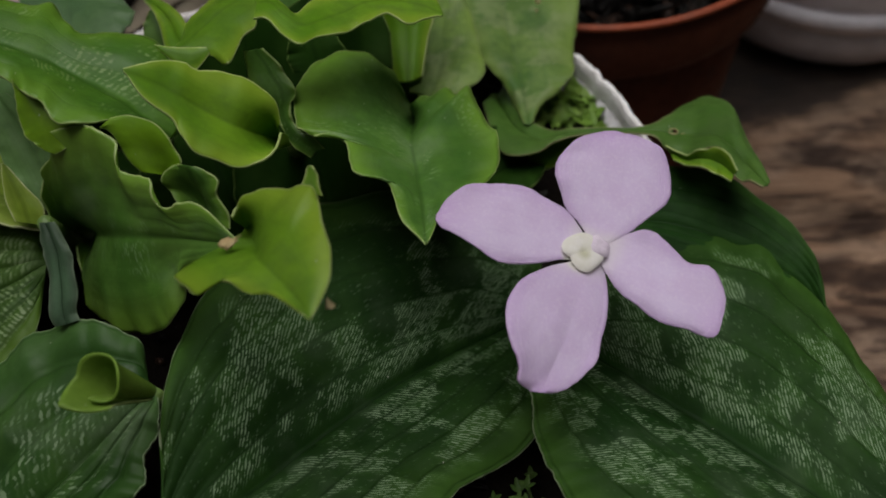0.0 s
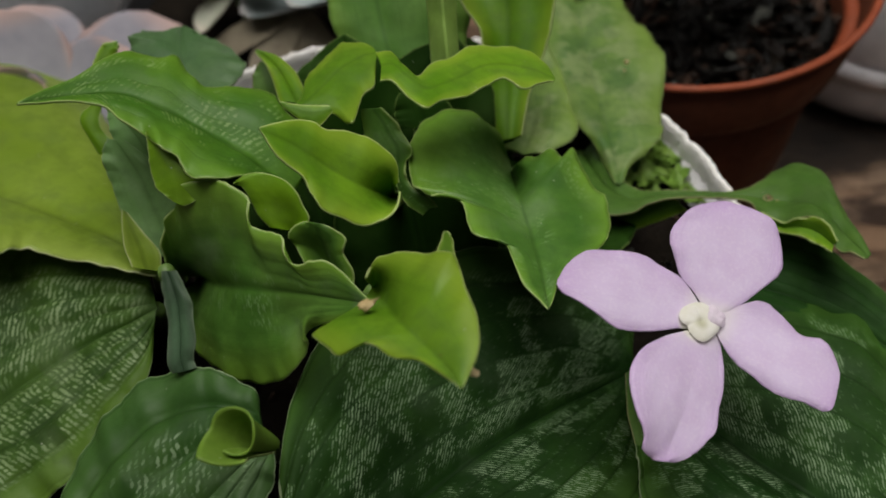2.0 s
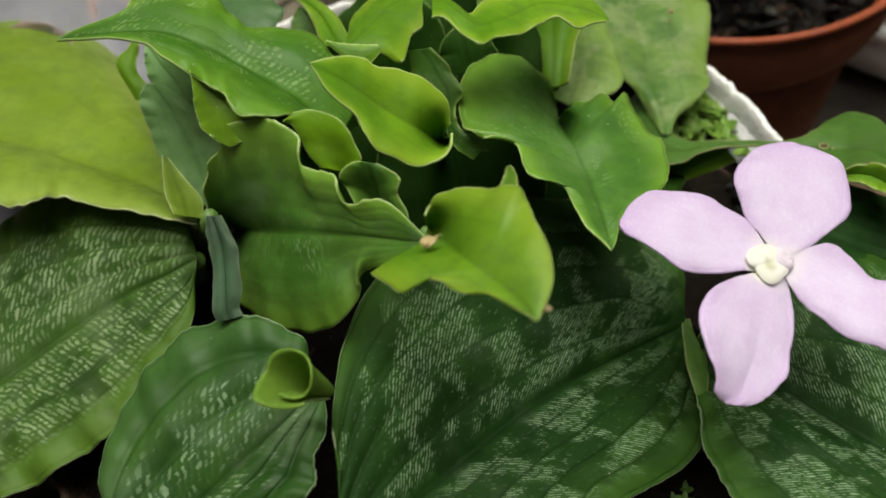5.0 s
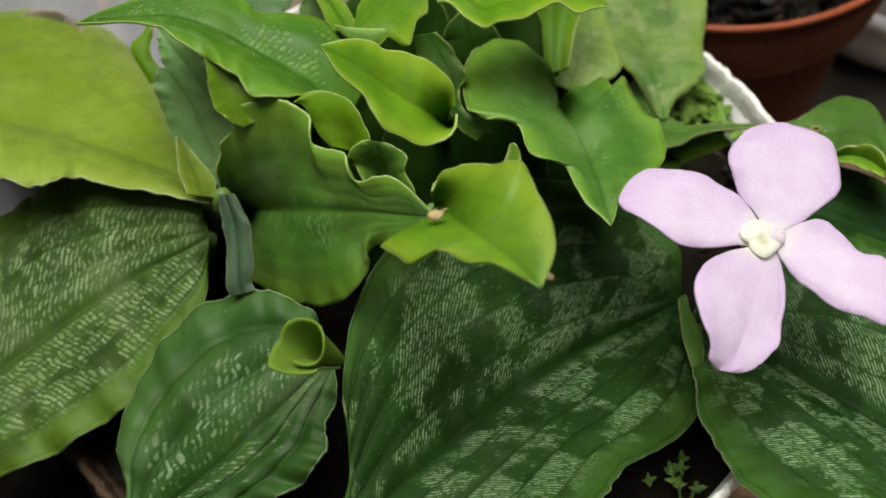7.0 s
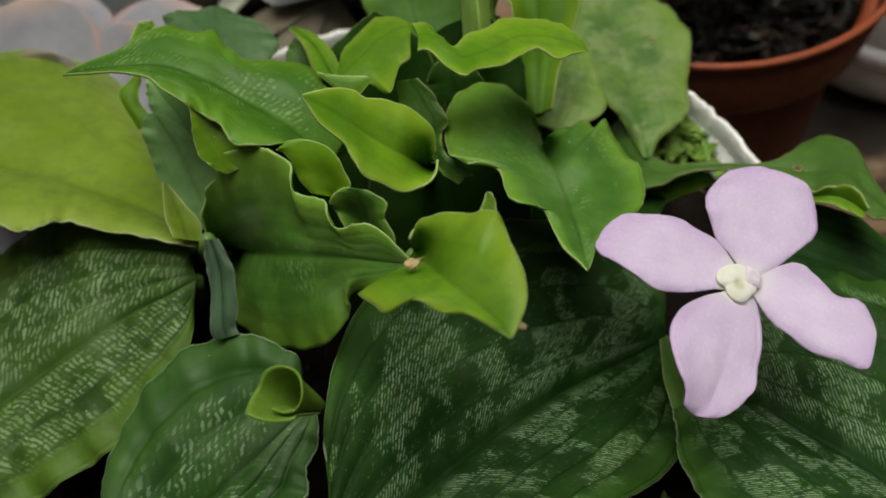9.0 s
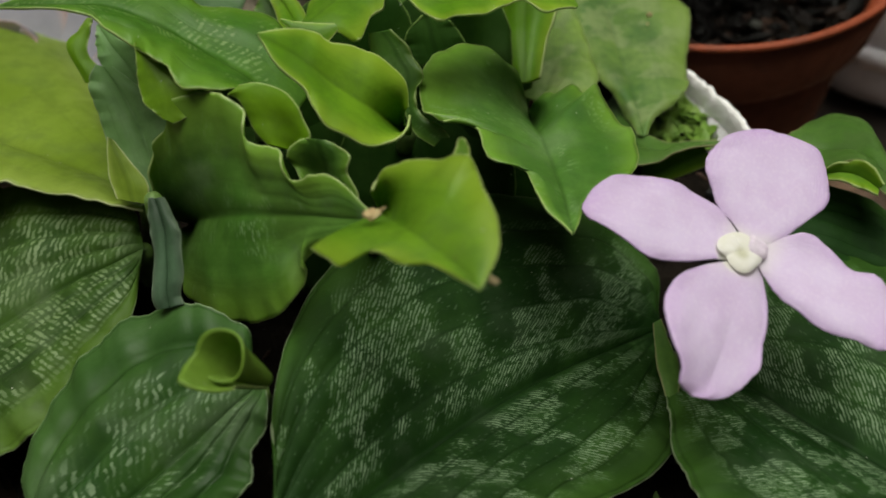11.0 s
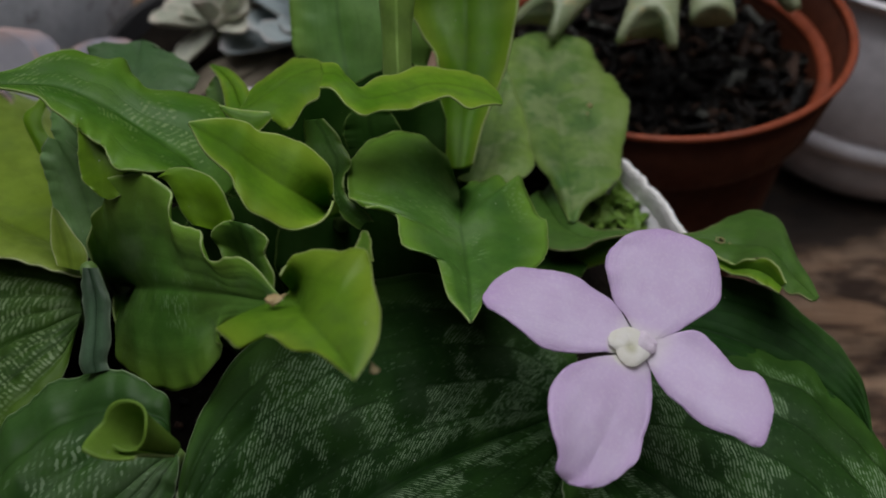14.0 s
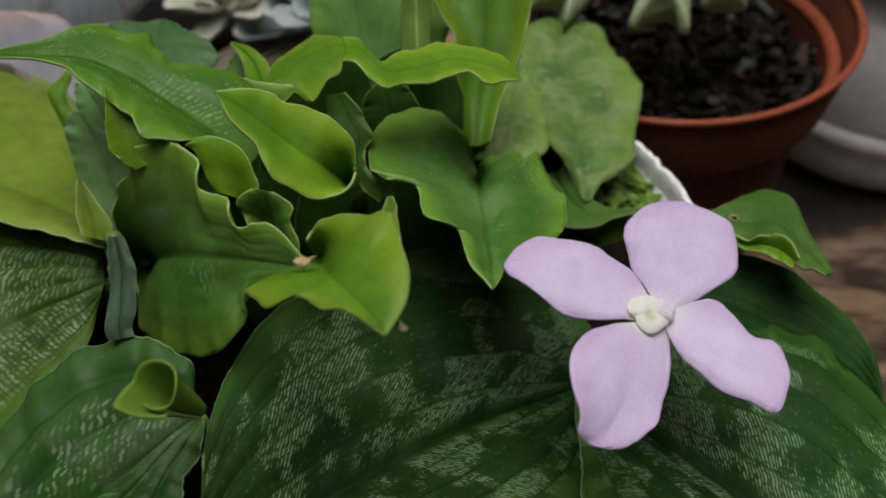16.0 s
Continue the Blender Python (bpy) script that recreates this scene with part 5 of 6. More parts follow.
blade(plant, "leaf", LIME, (-0.08, 0.602, -0.794), [
    (-57.7, 136, 164.8, -0.6, 0, 0.3, 0.7, -0, 0),
    (-61.1, 135, 164.5, -1.7, -0, 0.4, 2.8, -0, -0.3),
    (-64.3, 135.4, 165, -1, -0, 1.4, 1.8, -0, -1.4),
    (-68.1, 136.6, 166.3, -0.1, -0, 0.3, 0.3, 0, -0.5),
], 0.15, 5, 0.2, 0, 3, 28.25, crease=False, swell=0.2, label="yellow-green folded leaf edge")
blade(plant, "leaf", YELLOW, (0.085, -0.686, 0.723), [
    (-98.4, 112.4, 143.1, -2.9, -0.1, 1.2, 2.7, -0.5, -1.1),
    (-99.2, 115.3, 145.7, -3.4, -0.1, 1.4, 3.3, -0.3, -1.4),
    (-100.8, 118.3, 148.5, -2, -0.1, 1.4, 1.9, -0.1, -1.3),
    (-102.6, 121.6, 151.3, -0.4, 0, 0.5, 0.4, 0, -0.5),
], 0.1, 3, 0.1, 0, 3, 29.02, crease=False, label="pale yellow-green leaf sheath")
# leaves added deep inside, coloured near black, to keep light out of gaps
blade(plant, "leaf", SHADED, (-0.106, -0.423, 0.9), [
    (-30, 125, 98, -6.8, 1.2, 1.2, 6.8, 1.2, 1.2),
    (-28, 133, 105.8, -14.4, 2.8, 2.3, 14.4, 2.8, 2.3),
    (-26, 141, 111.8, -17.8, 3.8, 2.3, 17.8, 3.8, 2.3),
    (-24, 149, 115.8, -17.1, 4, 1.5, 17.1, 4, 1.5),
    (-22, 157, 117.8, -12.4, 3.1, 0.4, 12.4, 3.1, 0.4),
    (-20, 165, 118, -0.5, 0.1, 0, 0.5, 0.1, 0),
], 0.8, 6, 0.1, 0.05, 3, 30.2, nu=40, nv=20, label="added inner leaf, toned dark as shade")
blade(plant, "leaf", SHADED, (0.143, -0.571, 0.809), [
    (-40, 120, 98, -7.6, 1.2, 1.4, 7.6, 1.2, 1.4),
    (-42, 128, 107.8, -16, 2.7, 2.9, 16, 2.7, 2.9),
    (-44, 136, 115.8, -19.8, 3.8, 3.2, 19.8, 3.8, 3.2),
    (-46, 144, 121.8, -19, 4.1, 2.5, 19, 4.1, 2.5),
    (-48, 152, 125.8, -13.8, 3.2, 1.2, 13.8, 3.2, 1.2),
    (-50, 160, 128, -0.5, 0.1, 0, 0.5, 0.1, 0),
], 0.8, 6, 0.1, 0.05, 3, 31.1, nu=40, nv=20, label="added inner leaf, toned dark as shade")
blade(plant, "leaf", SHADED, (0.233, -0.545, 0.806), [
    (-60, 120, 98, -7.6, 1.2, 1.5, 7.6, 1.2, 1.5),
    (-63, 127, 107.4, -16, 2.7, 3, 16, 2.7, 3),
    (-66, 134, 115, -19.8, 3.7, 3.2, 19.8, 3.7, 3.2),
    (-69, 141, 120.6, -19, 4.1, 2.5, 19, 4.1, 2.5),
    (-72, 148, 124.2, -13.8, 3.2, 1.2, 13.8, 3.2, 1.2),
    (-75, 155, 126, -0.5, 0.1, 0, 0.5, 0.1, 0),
], 0.8, 6, 0.1, 0.05, 3, 32.0, nu=40, nv=20, label="added inner leaf, toned dark as shade")
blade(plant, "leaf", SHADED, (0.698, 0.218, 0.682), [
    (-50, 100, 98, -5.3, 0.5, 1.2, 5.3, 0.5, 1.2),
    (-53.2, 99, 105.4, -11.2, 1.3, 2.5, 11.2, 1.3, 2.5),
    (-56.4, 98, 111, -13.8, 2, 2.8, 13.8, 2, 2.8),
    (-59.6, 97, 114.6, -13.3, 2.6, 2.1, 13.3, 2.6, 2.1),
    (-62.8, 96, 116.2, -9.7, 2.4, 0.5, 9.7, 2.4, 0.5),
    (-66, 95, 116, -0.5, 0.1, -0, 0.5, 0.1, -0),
], 0.8, 6, 0.1, 0.05, 3, 32.9, nu=40, nv=20, label="added inner leaf, toned dark as shade")
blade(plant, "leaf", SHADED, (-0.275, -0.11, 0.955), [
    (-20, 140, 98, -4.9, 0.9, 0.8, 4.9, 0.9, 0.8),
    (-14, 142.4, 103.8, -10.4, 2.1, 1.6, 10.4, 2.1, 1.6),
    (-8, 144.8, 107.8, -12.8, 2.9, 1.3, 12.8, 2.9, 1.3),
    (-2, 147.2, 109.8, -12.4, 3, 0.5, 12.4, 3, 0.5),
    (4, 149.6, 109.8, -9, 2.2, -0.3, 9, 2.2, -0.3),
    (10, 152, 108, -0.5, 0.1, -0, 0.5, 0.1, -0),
], 0.8, 6, 0.1, 0.05, 3, 33.8, nu=40, nv=20, label="added inner leaf, toned dark as shade")
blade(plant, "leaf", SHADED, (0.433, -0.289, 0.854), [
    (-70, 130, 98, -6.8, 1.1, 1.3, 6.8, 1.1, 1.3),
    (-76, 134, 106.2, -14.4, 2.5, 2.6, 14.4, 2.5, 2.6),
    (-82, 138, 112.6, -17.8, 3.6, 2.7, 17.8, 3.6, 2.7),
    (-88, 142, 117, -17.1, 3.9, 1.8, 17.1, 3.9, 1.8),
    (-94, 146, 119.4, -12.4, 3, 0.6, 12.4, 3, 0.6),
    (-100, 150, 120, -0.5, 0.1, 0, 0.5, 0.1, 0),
], 0.8, 6, 0.1, 0.05, 3, 34.7, nu=40, nv=20, label="added inner leaf, toned dark as shade")
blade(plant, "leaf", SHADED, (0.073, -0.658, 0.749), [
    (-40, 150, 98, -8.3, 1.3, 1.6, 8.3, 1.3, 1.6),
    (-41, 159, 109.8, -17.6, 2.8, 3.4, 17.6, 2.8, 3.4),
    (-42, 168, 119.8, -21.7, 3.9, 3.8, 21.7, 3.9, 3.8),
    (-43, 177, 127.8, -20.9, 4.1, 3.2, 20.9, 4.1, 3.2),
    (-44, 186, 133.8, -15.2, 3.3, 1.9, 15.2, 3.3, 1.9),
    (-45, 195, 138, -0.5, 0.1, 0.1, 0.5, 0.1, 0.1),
], 0.8, 6, 0.1, 0.05, 3, 35.6, nu=40, nv=20, label="added inner leaf, toned dark as shade")
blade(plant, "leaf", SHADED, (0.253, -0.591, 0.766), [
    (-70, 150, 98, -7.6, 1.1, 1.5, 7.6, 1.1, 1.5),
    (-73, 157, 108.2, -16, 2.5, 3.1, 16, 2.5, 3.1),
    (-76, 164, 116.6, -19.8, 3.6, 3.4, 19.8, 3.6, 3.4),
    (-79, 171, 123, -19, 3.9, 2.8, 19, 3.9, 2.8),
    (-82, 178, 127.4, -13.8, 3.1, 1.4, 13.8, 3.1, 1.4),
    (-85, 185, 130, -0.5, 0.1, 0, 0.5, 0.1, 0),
], 0.8, 6, 0.1, 0.05, 3, 36.5, nu=40, nv=20, label="added inner leaf, toned dark as shade")
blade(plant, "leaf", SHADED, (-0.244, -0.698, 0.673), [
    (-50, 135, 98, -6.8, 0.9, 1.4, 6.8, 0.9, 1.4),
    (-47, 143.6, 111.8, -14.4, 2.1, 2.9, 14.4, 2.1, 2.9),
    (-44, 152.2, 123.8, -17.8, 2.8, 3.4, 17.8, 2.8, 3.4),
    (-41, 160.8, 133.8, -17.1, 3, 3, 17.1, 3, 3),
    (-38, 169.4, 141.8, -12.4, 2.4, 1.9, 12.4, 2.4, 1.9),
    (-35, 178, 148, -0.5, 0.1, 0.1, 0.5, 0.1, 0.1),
], 0.8, 6, 0.1, 0.05, 3, 37.4, nu=40, nv=20, label="added inner leaf, toned dark as shade")
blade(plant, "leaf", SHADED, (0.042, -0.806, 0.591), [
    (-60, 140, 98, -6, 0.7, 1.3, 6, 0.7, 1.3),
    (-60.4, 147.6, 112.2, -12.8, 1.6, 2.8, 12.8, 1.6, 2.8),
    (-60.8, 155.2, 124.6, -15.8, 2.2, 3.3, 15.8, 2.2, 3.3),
    (-61.2, 162.8, 135, -15.2, 2.4, 3, 15.2, 2.4, 3),
    (-61.6, 170.4, 143.4, -11, 2, 1.9, 11, 2, 1.9),
    (-62, 178, 150, -0.5, 0.1, 0.1, 0.5, 0.1, 0.1),
], 0.8, 6, 0.1, 0.05, 3, 38.3, nu=40, nv=20, label="added inner leaf, toned dark as shade")

# a young leaf still rolled into a funnel
def scroll(foot, mouth, r0, r1, turns, seed):
    a, b = Vector(foot), Vector(mouth)
    axis = (b - a).normalized()
    e1 = axis.cross(Vector((0, 0, 1))).normalized()
    e2 = e1.cross(axis)
    nu, nv = 26, 72
    verts, uv = [], []
    for i in range(nu):
        u = i / (nu - 1)
        for j in range(nv):
            v = j / (nv - 1)
            ang = 2 * math.pi * turns * (v - 0.5) + seed
            tight = 1.0 - 0.36 * v
            r = (r0 + (r1 - r0) * u ** 0.9) * tight
            flare = 0.0009 * math.cos(ang - seed * 0.6) * u ** 3 + 0.0004 * math.sin(3 * ang + 0.7) * u ** 4
            tip = 0.0042 * u ** 4 * max(0.0, 1 - abs(v - 0.16) * 7)
            p = a + axis * ((b - a).length * u + flare + tip) + (e1 * math.cos(ang) + e2 * math.sin(ang)) * (r + 0.3 * tip + 0.0006 * u ** 8)
            verts.append(tuple(p))
            uv.append((u * 0.03, (v - 0.5) * 0.03))
    faces = [(i * nv + j, i * nv + j + 1, (i + 1) * nv + j + 1, (i + 1) * nv + j) for i in range(nu - 1) for j in range(nv - 1)]
    mesh = bpy.data.meshes.new("leaf")
    mesh.from_pydata(verts, [], faces)
    for tag, k in (("unit", (33.0, 33.0)), ("blade", (1.0, 1.0))):
        layer = mesh.uv_layers.new(name=tag)
        for loop in mesh.loops:
            x, y = uv[loop.vertex_index]
            layer.data[loop.index].uv = (x * k[0], y * k[1] + (0.5 if tag == "unit" else 0.0))
    mesh.polygons.foreach_set("use_smooth", [True] * len(mesh.polygons))
    mesh.materials.append(FUNNEL)
    ob = new("leaf", mesh)
    ob.parent = plant
    held(ob, plant)
    skin = ob.modifiers.new("skin", "SOLIDIFY")
    skin.thickness, skin.offset = 0.0004, 0.0
    return tagged(ob, "young bright green leaf rolled into a funnel")


scroll((-0.0653, 0.0726, 0.1426), (-0.0686, 0.0687, 0.1551), 0.0014, 0.0044, 1.16, 1.0)
for spot, size, tilt in [((-0.0455, 0.0858, 0.1675), 0.0018, (0.3, 0.2, 0.7)), ((-0.0277, 0.0718, 0.1691), 0.0012, (0.1, 0.2, 2.0))]:
    bm = bmesh.new()
    bmesh.ops.create_icosphere(bm, subdivisions=3, radius=1.0)
    for v in bm.verts:
        v.co.y *= 0.9 - 0.75 * v.co.x if v.co.x > -0.6 else 1.0
        v.co *= 1 + 0.55 * noise.noise(v.co * 3.3 + Vector(spot) * 900)
        v.co.z += 0.9 * v.co.x * v.co.x
    bmesh.ops.transform(bm, matrix=Matrix.Translation(spot) @ Euler(tilt).to_matrix().to_4x4() @ Matrix.Diagonal((size, size * 0.55, size * 0.22, 1)), verts=bm.verts)
    held(part("withered_tip", bm, BROWN_TIP, plant, "dry brown withered leaf tip"), plant)

# pale callus round the nibbled hole, and spots on the ageing leaf
for spot, wide, tall, hollow in [((0.03895, 0.14502, 0.12267), 0.00100, 0.00060, 0.00016), ((0.04106, 0.14453, 0.12194), 0.0002, 0.00018, 0.0002), ((0.01062, 0.19734, 0.12119), 0.0004, 0.0003, 0.00042), ((0.01813, 0.19209, 0.11527), 0.0004, 0.0007, 0.0004), ((0.01007, 0.1956, 0.1196), 0.0002, 0.0002, 0.0002)]:
    bm = bmesh.new()
    facing = (Vector((0.0, 0.0, 0.28)) - Vector(spot)).normalized()
    m = Matrix.Translation(spot) @ facing.to_track_quat("Z", "Y").to_matrix().to_4x4()
    rows = [[bm.verts.new(m @ Vector(((wide + hollow * math.cos(b)) * math.cos(a), (tall + hollow * math.cos(b)) * math.sin(a), hollow * math.sin(b))))
             for b in (k * math.pi / 4 for k in range(8))] for a in (k * math.pi / 14 for k in range(28))]
    for k in range(28):
        for q in range(8):
            bm.faces.new((rows[k][q], rows[(k + 1) % 28][q], rows[(k + 1) % 28][(q + 1) % 8], rows[k][(q + 1) % 8]))
    held(part("blemish", bm, CALLUS, plant, "pale tan scar on a leaf"), plant)

# ---- the flower ----
flower = new("flower")
flower.empty_display_size = 0.01
flower.location = (0.0128, 0.0946, 0.146)
tagged(flower, "open four-petalled lilac flower with a cream throat")
flower.parent = plant
held(flower, plant)
bpy.context.view_layer.update()


def on_flower(ob):
    ob.parent = flower
    ob.matrix_parent_inverse = Matrix.Translation((-0.0128, -0.0946, -0.146))
    return ob


on_flower(blade(flower, "petal", PETAL, (0.273, -0.191, 0.943), [
    (12.7, 96.3, 144.8, 3.7, 0, 0.2, -2, 0, 0.7),
    (9, 96.8, 146, 6.4, 0, -1.4, -2.7, 0, -0.5),
    (5, 97.2, 147.2, 9, 0, -1.7, -4, 0, -1),
    (1, 97.6, 148.5, 10.5, 0, -1.9, -5.1, 0, -0.9),
    (-3, 98, 149.7, 10.8, 0, -1.6, -5.3, 0, -1),
    (-6.9, 98.4, 150.9, 10, 0, -1.6, -3.8, 0, -0.9),
    (-10.4, 98.9, 152, 8.4, 0, -1.2, -2, 0, -0.5),
    (-12.5, 99.1, 152.7, 5.1, 0, -0.3, -1.1, 0, -0.3),
    (-13.6, 99.4, 153.1, 1, 0, 0.1, -0.4, 0, -0.4),
], 0.35, 4.0, 0.06, 0.0, 4.0, 5.1, 0.0004, 90, 32, False, ragged=0.07))
on_flower(blade(flower, "petal", PETAL, (0.181, -0.261, 0.948), [
    (15.1, 97.6, 144.4, -1.7, 0, 1.4, 1.8, 0, 0.5),
    (16.2, 100.9, 145.1, -4.2, 0, 0.5, 5.1, 0, 0.4),
    (17, 104.2, 145.9, -6.6, 0, -0.7, 8.9, 0, 1.1),
    (17.8, 107.7, 146.7, -8.5, 0, -0.8, 12.1, 0, 1.6),
    (18.6, 111.1, 147.5, -9.9, 0, -1.3, 12.3, 0, 2.9),
    (19.4, 114.7, 148.3, -9.8, 0, -2.2, 11, 0, 2.8),
    (20.2, 117.8, 149.1, -8.3, 0, -2.5, 8.5, 0, 2.2),
    (20.6, 119.9, 149.5, -6.2, 0, -1.9, 4.3, 0, 1.4),
    (20.9, 121.1, 149.8, -1.7, 0, -0.6, 1.3, 0, 0.1),
], 0.35, 4.0, 0.06, 0.0, 4.0, 7.4, 0.0004, 90, 32, False, ragged=0.07))
on_flower(blade(flower, "petal", PETAL, (0.140, -0.195, 0.971), [
    (15.7, 96.4, 144.1, -1.8, 0, 0.2, 1.4, 0, 0.7),
    (19.5, 94.5, 143.1, -6.5, 0, -0.8, 3.8, 0, -0.5),
    (22.1, 92.6, 142.4, -9.1, 0, -1.3, 5, 0, 0.1),
    (24.8, 90.6, 141.6, -8.5, 0, -0.5, 5.3, 0, 0.4),
    (27.4, 88.6, 140.8, -8.3, 0, 0.2, 5.4, 0, 0.7),
    (30, 86.7, 140.1, -9.4, 0, 0, 4.8, 0, 0.7),
    (32.4, 84.9, 139.3, -8.4, 0, -0.7, 3.5, 0, 0.2),
    (34, 83.3, 138.8, -6, 0, -1, 2.7, 0, 0.2),
    (35, 82, 138.4, -2.8, 0, -1.2, 2, 0, 0.2),
    (35.3, 81.2, 138.2, -0.7, 0, -0.6, 0.7, 0, 0.2),
], 0.35, 4.0, 0.06, 0.0, 4.0, 9.7, 0.0004, 90, 32, False, ragged=0.07))
on_flower(blade(flower, "petal", PETAL, (0.369, -0.172, 0.913), [
    (14.7, 95.4, 143.9, 1.9, 0, 1.6, -1.4, 0, -0.5),
    (13, 91.3, 143.8, 7.4, 0.8, 2.5, -3.7, 0, -1.6),
    (11.4, 87.4, 143.8, 10.9, 1.7, 3.6, -5.4, 0, -0.7),
    (9.8, 83.6, 143.7, 11.8, 2.6, 4.4, -6.4, 0, 0.2),
    (8.3, 80, 143.6, 10.7, 3, 5.4, -6.8, 0, 1.5),
    (6.8, 76.6, 143.6, 8.5, 2.6, 4.9, -6, 0, 1.5),
    (5.4, 73.4, 143.5, 5.7, 1.8, 3.9, -4.6, 0, 1.3),
    (4.3, 70.9, 143.5, 4.7, 0.9, 3, -2.6, 0, 0.7),
    (3.6, 69.2, 143.5, 2.5, 0, 0.9, -1.2, 0, -0.2),
    (3.5, 68.7, 143.4, 1.2, 0, 0.1, -0.7, 0, -0.3),
], 0.35, 4.0, 0.06, 0.0, 4.0, 12.0, 0.0004, 90, 32, False, ragged=0.07))


FACING = Vector((0.255, -0.183, 0.949)).normalized()
UPWARD = (Vector((0, 1, 0)) - FACING * FACING.y).normalized()
THROAT_AT = Matrix.Translation((0.0128, 0.0946, 0.1461)) @ Matrix((UPWARD.cross(FACING), UPWARD, FACING)).transposed().to_4x4()


def mound(reach, high, pit, crumple, seed, folds=(), turns=96, rings=22):
    """A low soft swelling whose edge dips under, with a mouth in its middle and folds that run out from it; millimetres."""
    bm = bmesh.new()
    rim = [reach(2 * math.pi * k / turns) for k in range(turns)]
    middle = bm.verts.new((0, 0, 0.001 * (high - pit)))
    grid = []
    for i in range(1, rings):
        f = i / (rings - 1)
        ring = []
        for k in range(turns):
            a = 2 * math.pi * k / turns
            r = rim[k] * f
            x, y = r * math.cos(a), r * math.sin(a)
            crease = noise.noise(Vector((x * 0.9 + seed, y * 0.9, 0))) + 0.5 * noise.noise(Vector((x * 2.1 + seed, y * 2.1, 4)))
            z = high * (1 - f ** 2.2) - pit * math.exp(-r / 0.75) + crumple * crease * (1 - f * f) * min(1.0, 3 * f)
            for where in folds:
                d = (math.degrees(a) - where + 180) % 360 - 180
                z -= 0.08 * math.exp(-(r * math.radians(d) / 0.32) ** 2) * min(1.0, r / 0.8) * (abs(d) < 90)
            ring.append(bm.verts.new((0.001 * x, 0.001 * y, 0.001 * (z - 0.5 * f ** 6))))
        grid.append(ring)
    for k in range(turns):
        bm.faces.new((middle, grid[0][k], grid[0][(k + 1) % turns]))
    for a, b in zip(grid, grid[1:]):
        for k in range(turns):
            bm.faces.new((a[k], b[k], b[(k + 1) % turns], a[(k + 1) % turns]))
    bmesh.ops.recalc_face_normals(bm, faces=bm.faces)
    return bm


def bumps(base, *spots):
    """A reach made of soft lobes: (degrees, breadth, millimetres)."""
    def reach(a):
        r = base
        for where, breadth, more in spots:
            d = (math.degrees(a) - where + 180) % 360 - 180
            r += more * math.exp(-(d / breadth) ** 2)
        return r
    return reach


for name, bm, material, label, dx, dy, dz in (
        ("throat", mound(bumps(3.1, (165, 40, 1.1), (270, 35, 0.9), (80, 45, 0.8), (0, 40, 0.8), (205, 12, -0.6)), 0.22, 0.7, 0.08, 3.0, (110, 205)), CREAM, "cream-white lobed throat", 0.1, 0.7, 0.42),
        ("crest", mound(bumps(1.7, (20, 40, 0.7), (95, 30, 0.9), (320, 25, 0.6)), 0.34, 0.0, 0.18, 8.0, (55, 350), 64, 16), LILAC_CREST, "pale lilac crumpled crest", 2.7, 1.7, 0.55),
        ("tube", tube([(0, 0, -0.020), (0, 0, -0.010), (0, 0, -0.003), (0, 0, -0.0012)], [0.0009, 0.0010, 0.0012, 0.0010], 14), THROAT, "slender greenish flower tube", 0.0, 0.0, 0.0)):
    bmesh.ops.transform(bm, matrix=THROAT_AT @ Matrix.Translation((0.001 * dx, 0.001 * dy, 0.001 * dz)), verts=bm.verts)
    on_flower(part(name, bm, material, None, label))


# ---- weeds in the planter ----
def weed(at, count, spread, size, seed, label, material=WEED):
    rnd = random.Random(seed)
    ob = thing("weed", label, "weed", at, "weeds in the planter")
    bm_stem = bmesh.new()
    for k in range(count):
        a, r = rnd.uniform(0, 6.3), spread * math.sqrt(rnd.random())
        h = rnd.uniform(0.5, 1.0) * spread * 0.7
        top = Vector((r * math.cos(a), r * math.sin(a), h))
        for j in range(4):
            b = j * math.pi / 2 + rnd.uniform(-0.4, 0.4)
            s = size * rnd.uniform(0.7, 1.2)
            made = bmesh.ops.create_icosphere(bm_stem, subdivisions=2, radius=1.0)["verts"]
            for v in made:
                v.co = (v.co.x, v.co.y * (0.50 - 0.34 * v.co.x), v.co.z * 0.10 + 0.22 * v.co.x * v.co.x)
            m = Matrix.LocRotScale(top + Vector((0.8 * s * math.cos(b), 0.8 * s * math.sin(b), 0.35 * s)), Euler((rnd.uniform(-0.5, 0.5), rnd.uniform(-0.9, -0.1), b)), (s, s, s))
            bmesh.ops.transform(bm_stem, matrix=m, verts=made)
    part("foliage", bm_stem, material, ob)
    stems = bmesh.new()
    for k in range(max(4, count // 4)):
        a, r = rnd.uniform(0, 6.3), spread * rnd.random() * 0.8
        m = Matrix.LocRotScale((r * math.cos(a), r * math.sin(a), spread * 0.2), Euler((rnd.uniform(-0.3, 0.3), rnd.uniform(-0.3, 0.3), 0)), (1, 1, 1))
        bmesh.ops.create_cone(stems, segments=6, radius1=0.0004, radius2=0.0003, depth=spread * 0.8, matrix=m)
    part("stems", stems, STALK, ob)
    return ob


weed((0.0175, 0.1715, 0.0985), 26, 0.0090, 0.0025, 1, "small fresh green weed tuft beside the planter wall")
weed((0.0262, 0.1675, 0.0980), 11, 0.0055, 0.0021, 4, "small fresh green weed tuft beside the planter wall")
weed((0.000, 0.064, 0.0975), 9, 0.009, 0.0012, 2, "sparse clover-like weed on the dark planter soil", DULL_WEED)
weed((-0.012, 0.052, 0.0975), 8, 0.010, 0.0011, 3, "sparse clover-like weed on the dark planter soil", DULL_WEED)


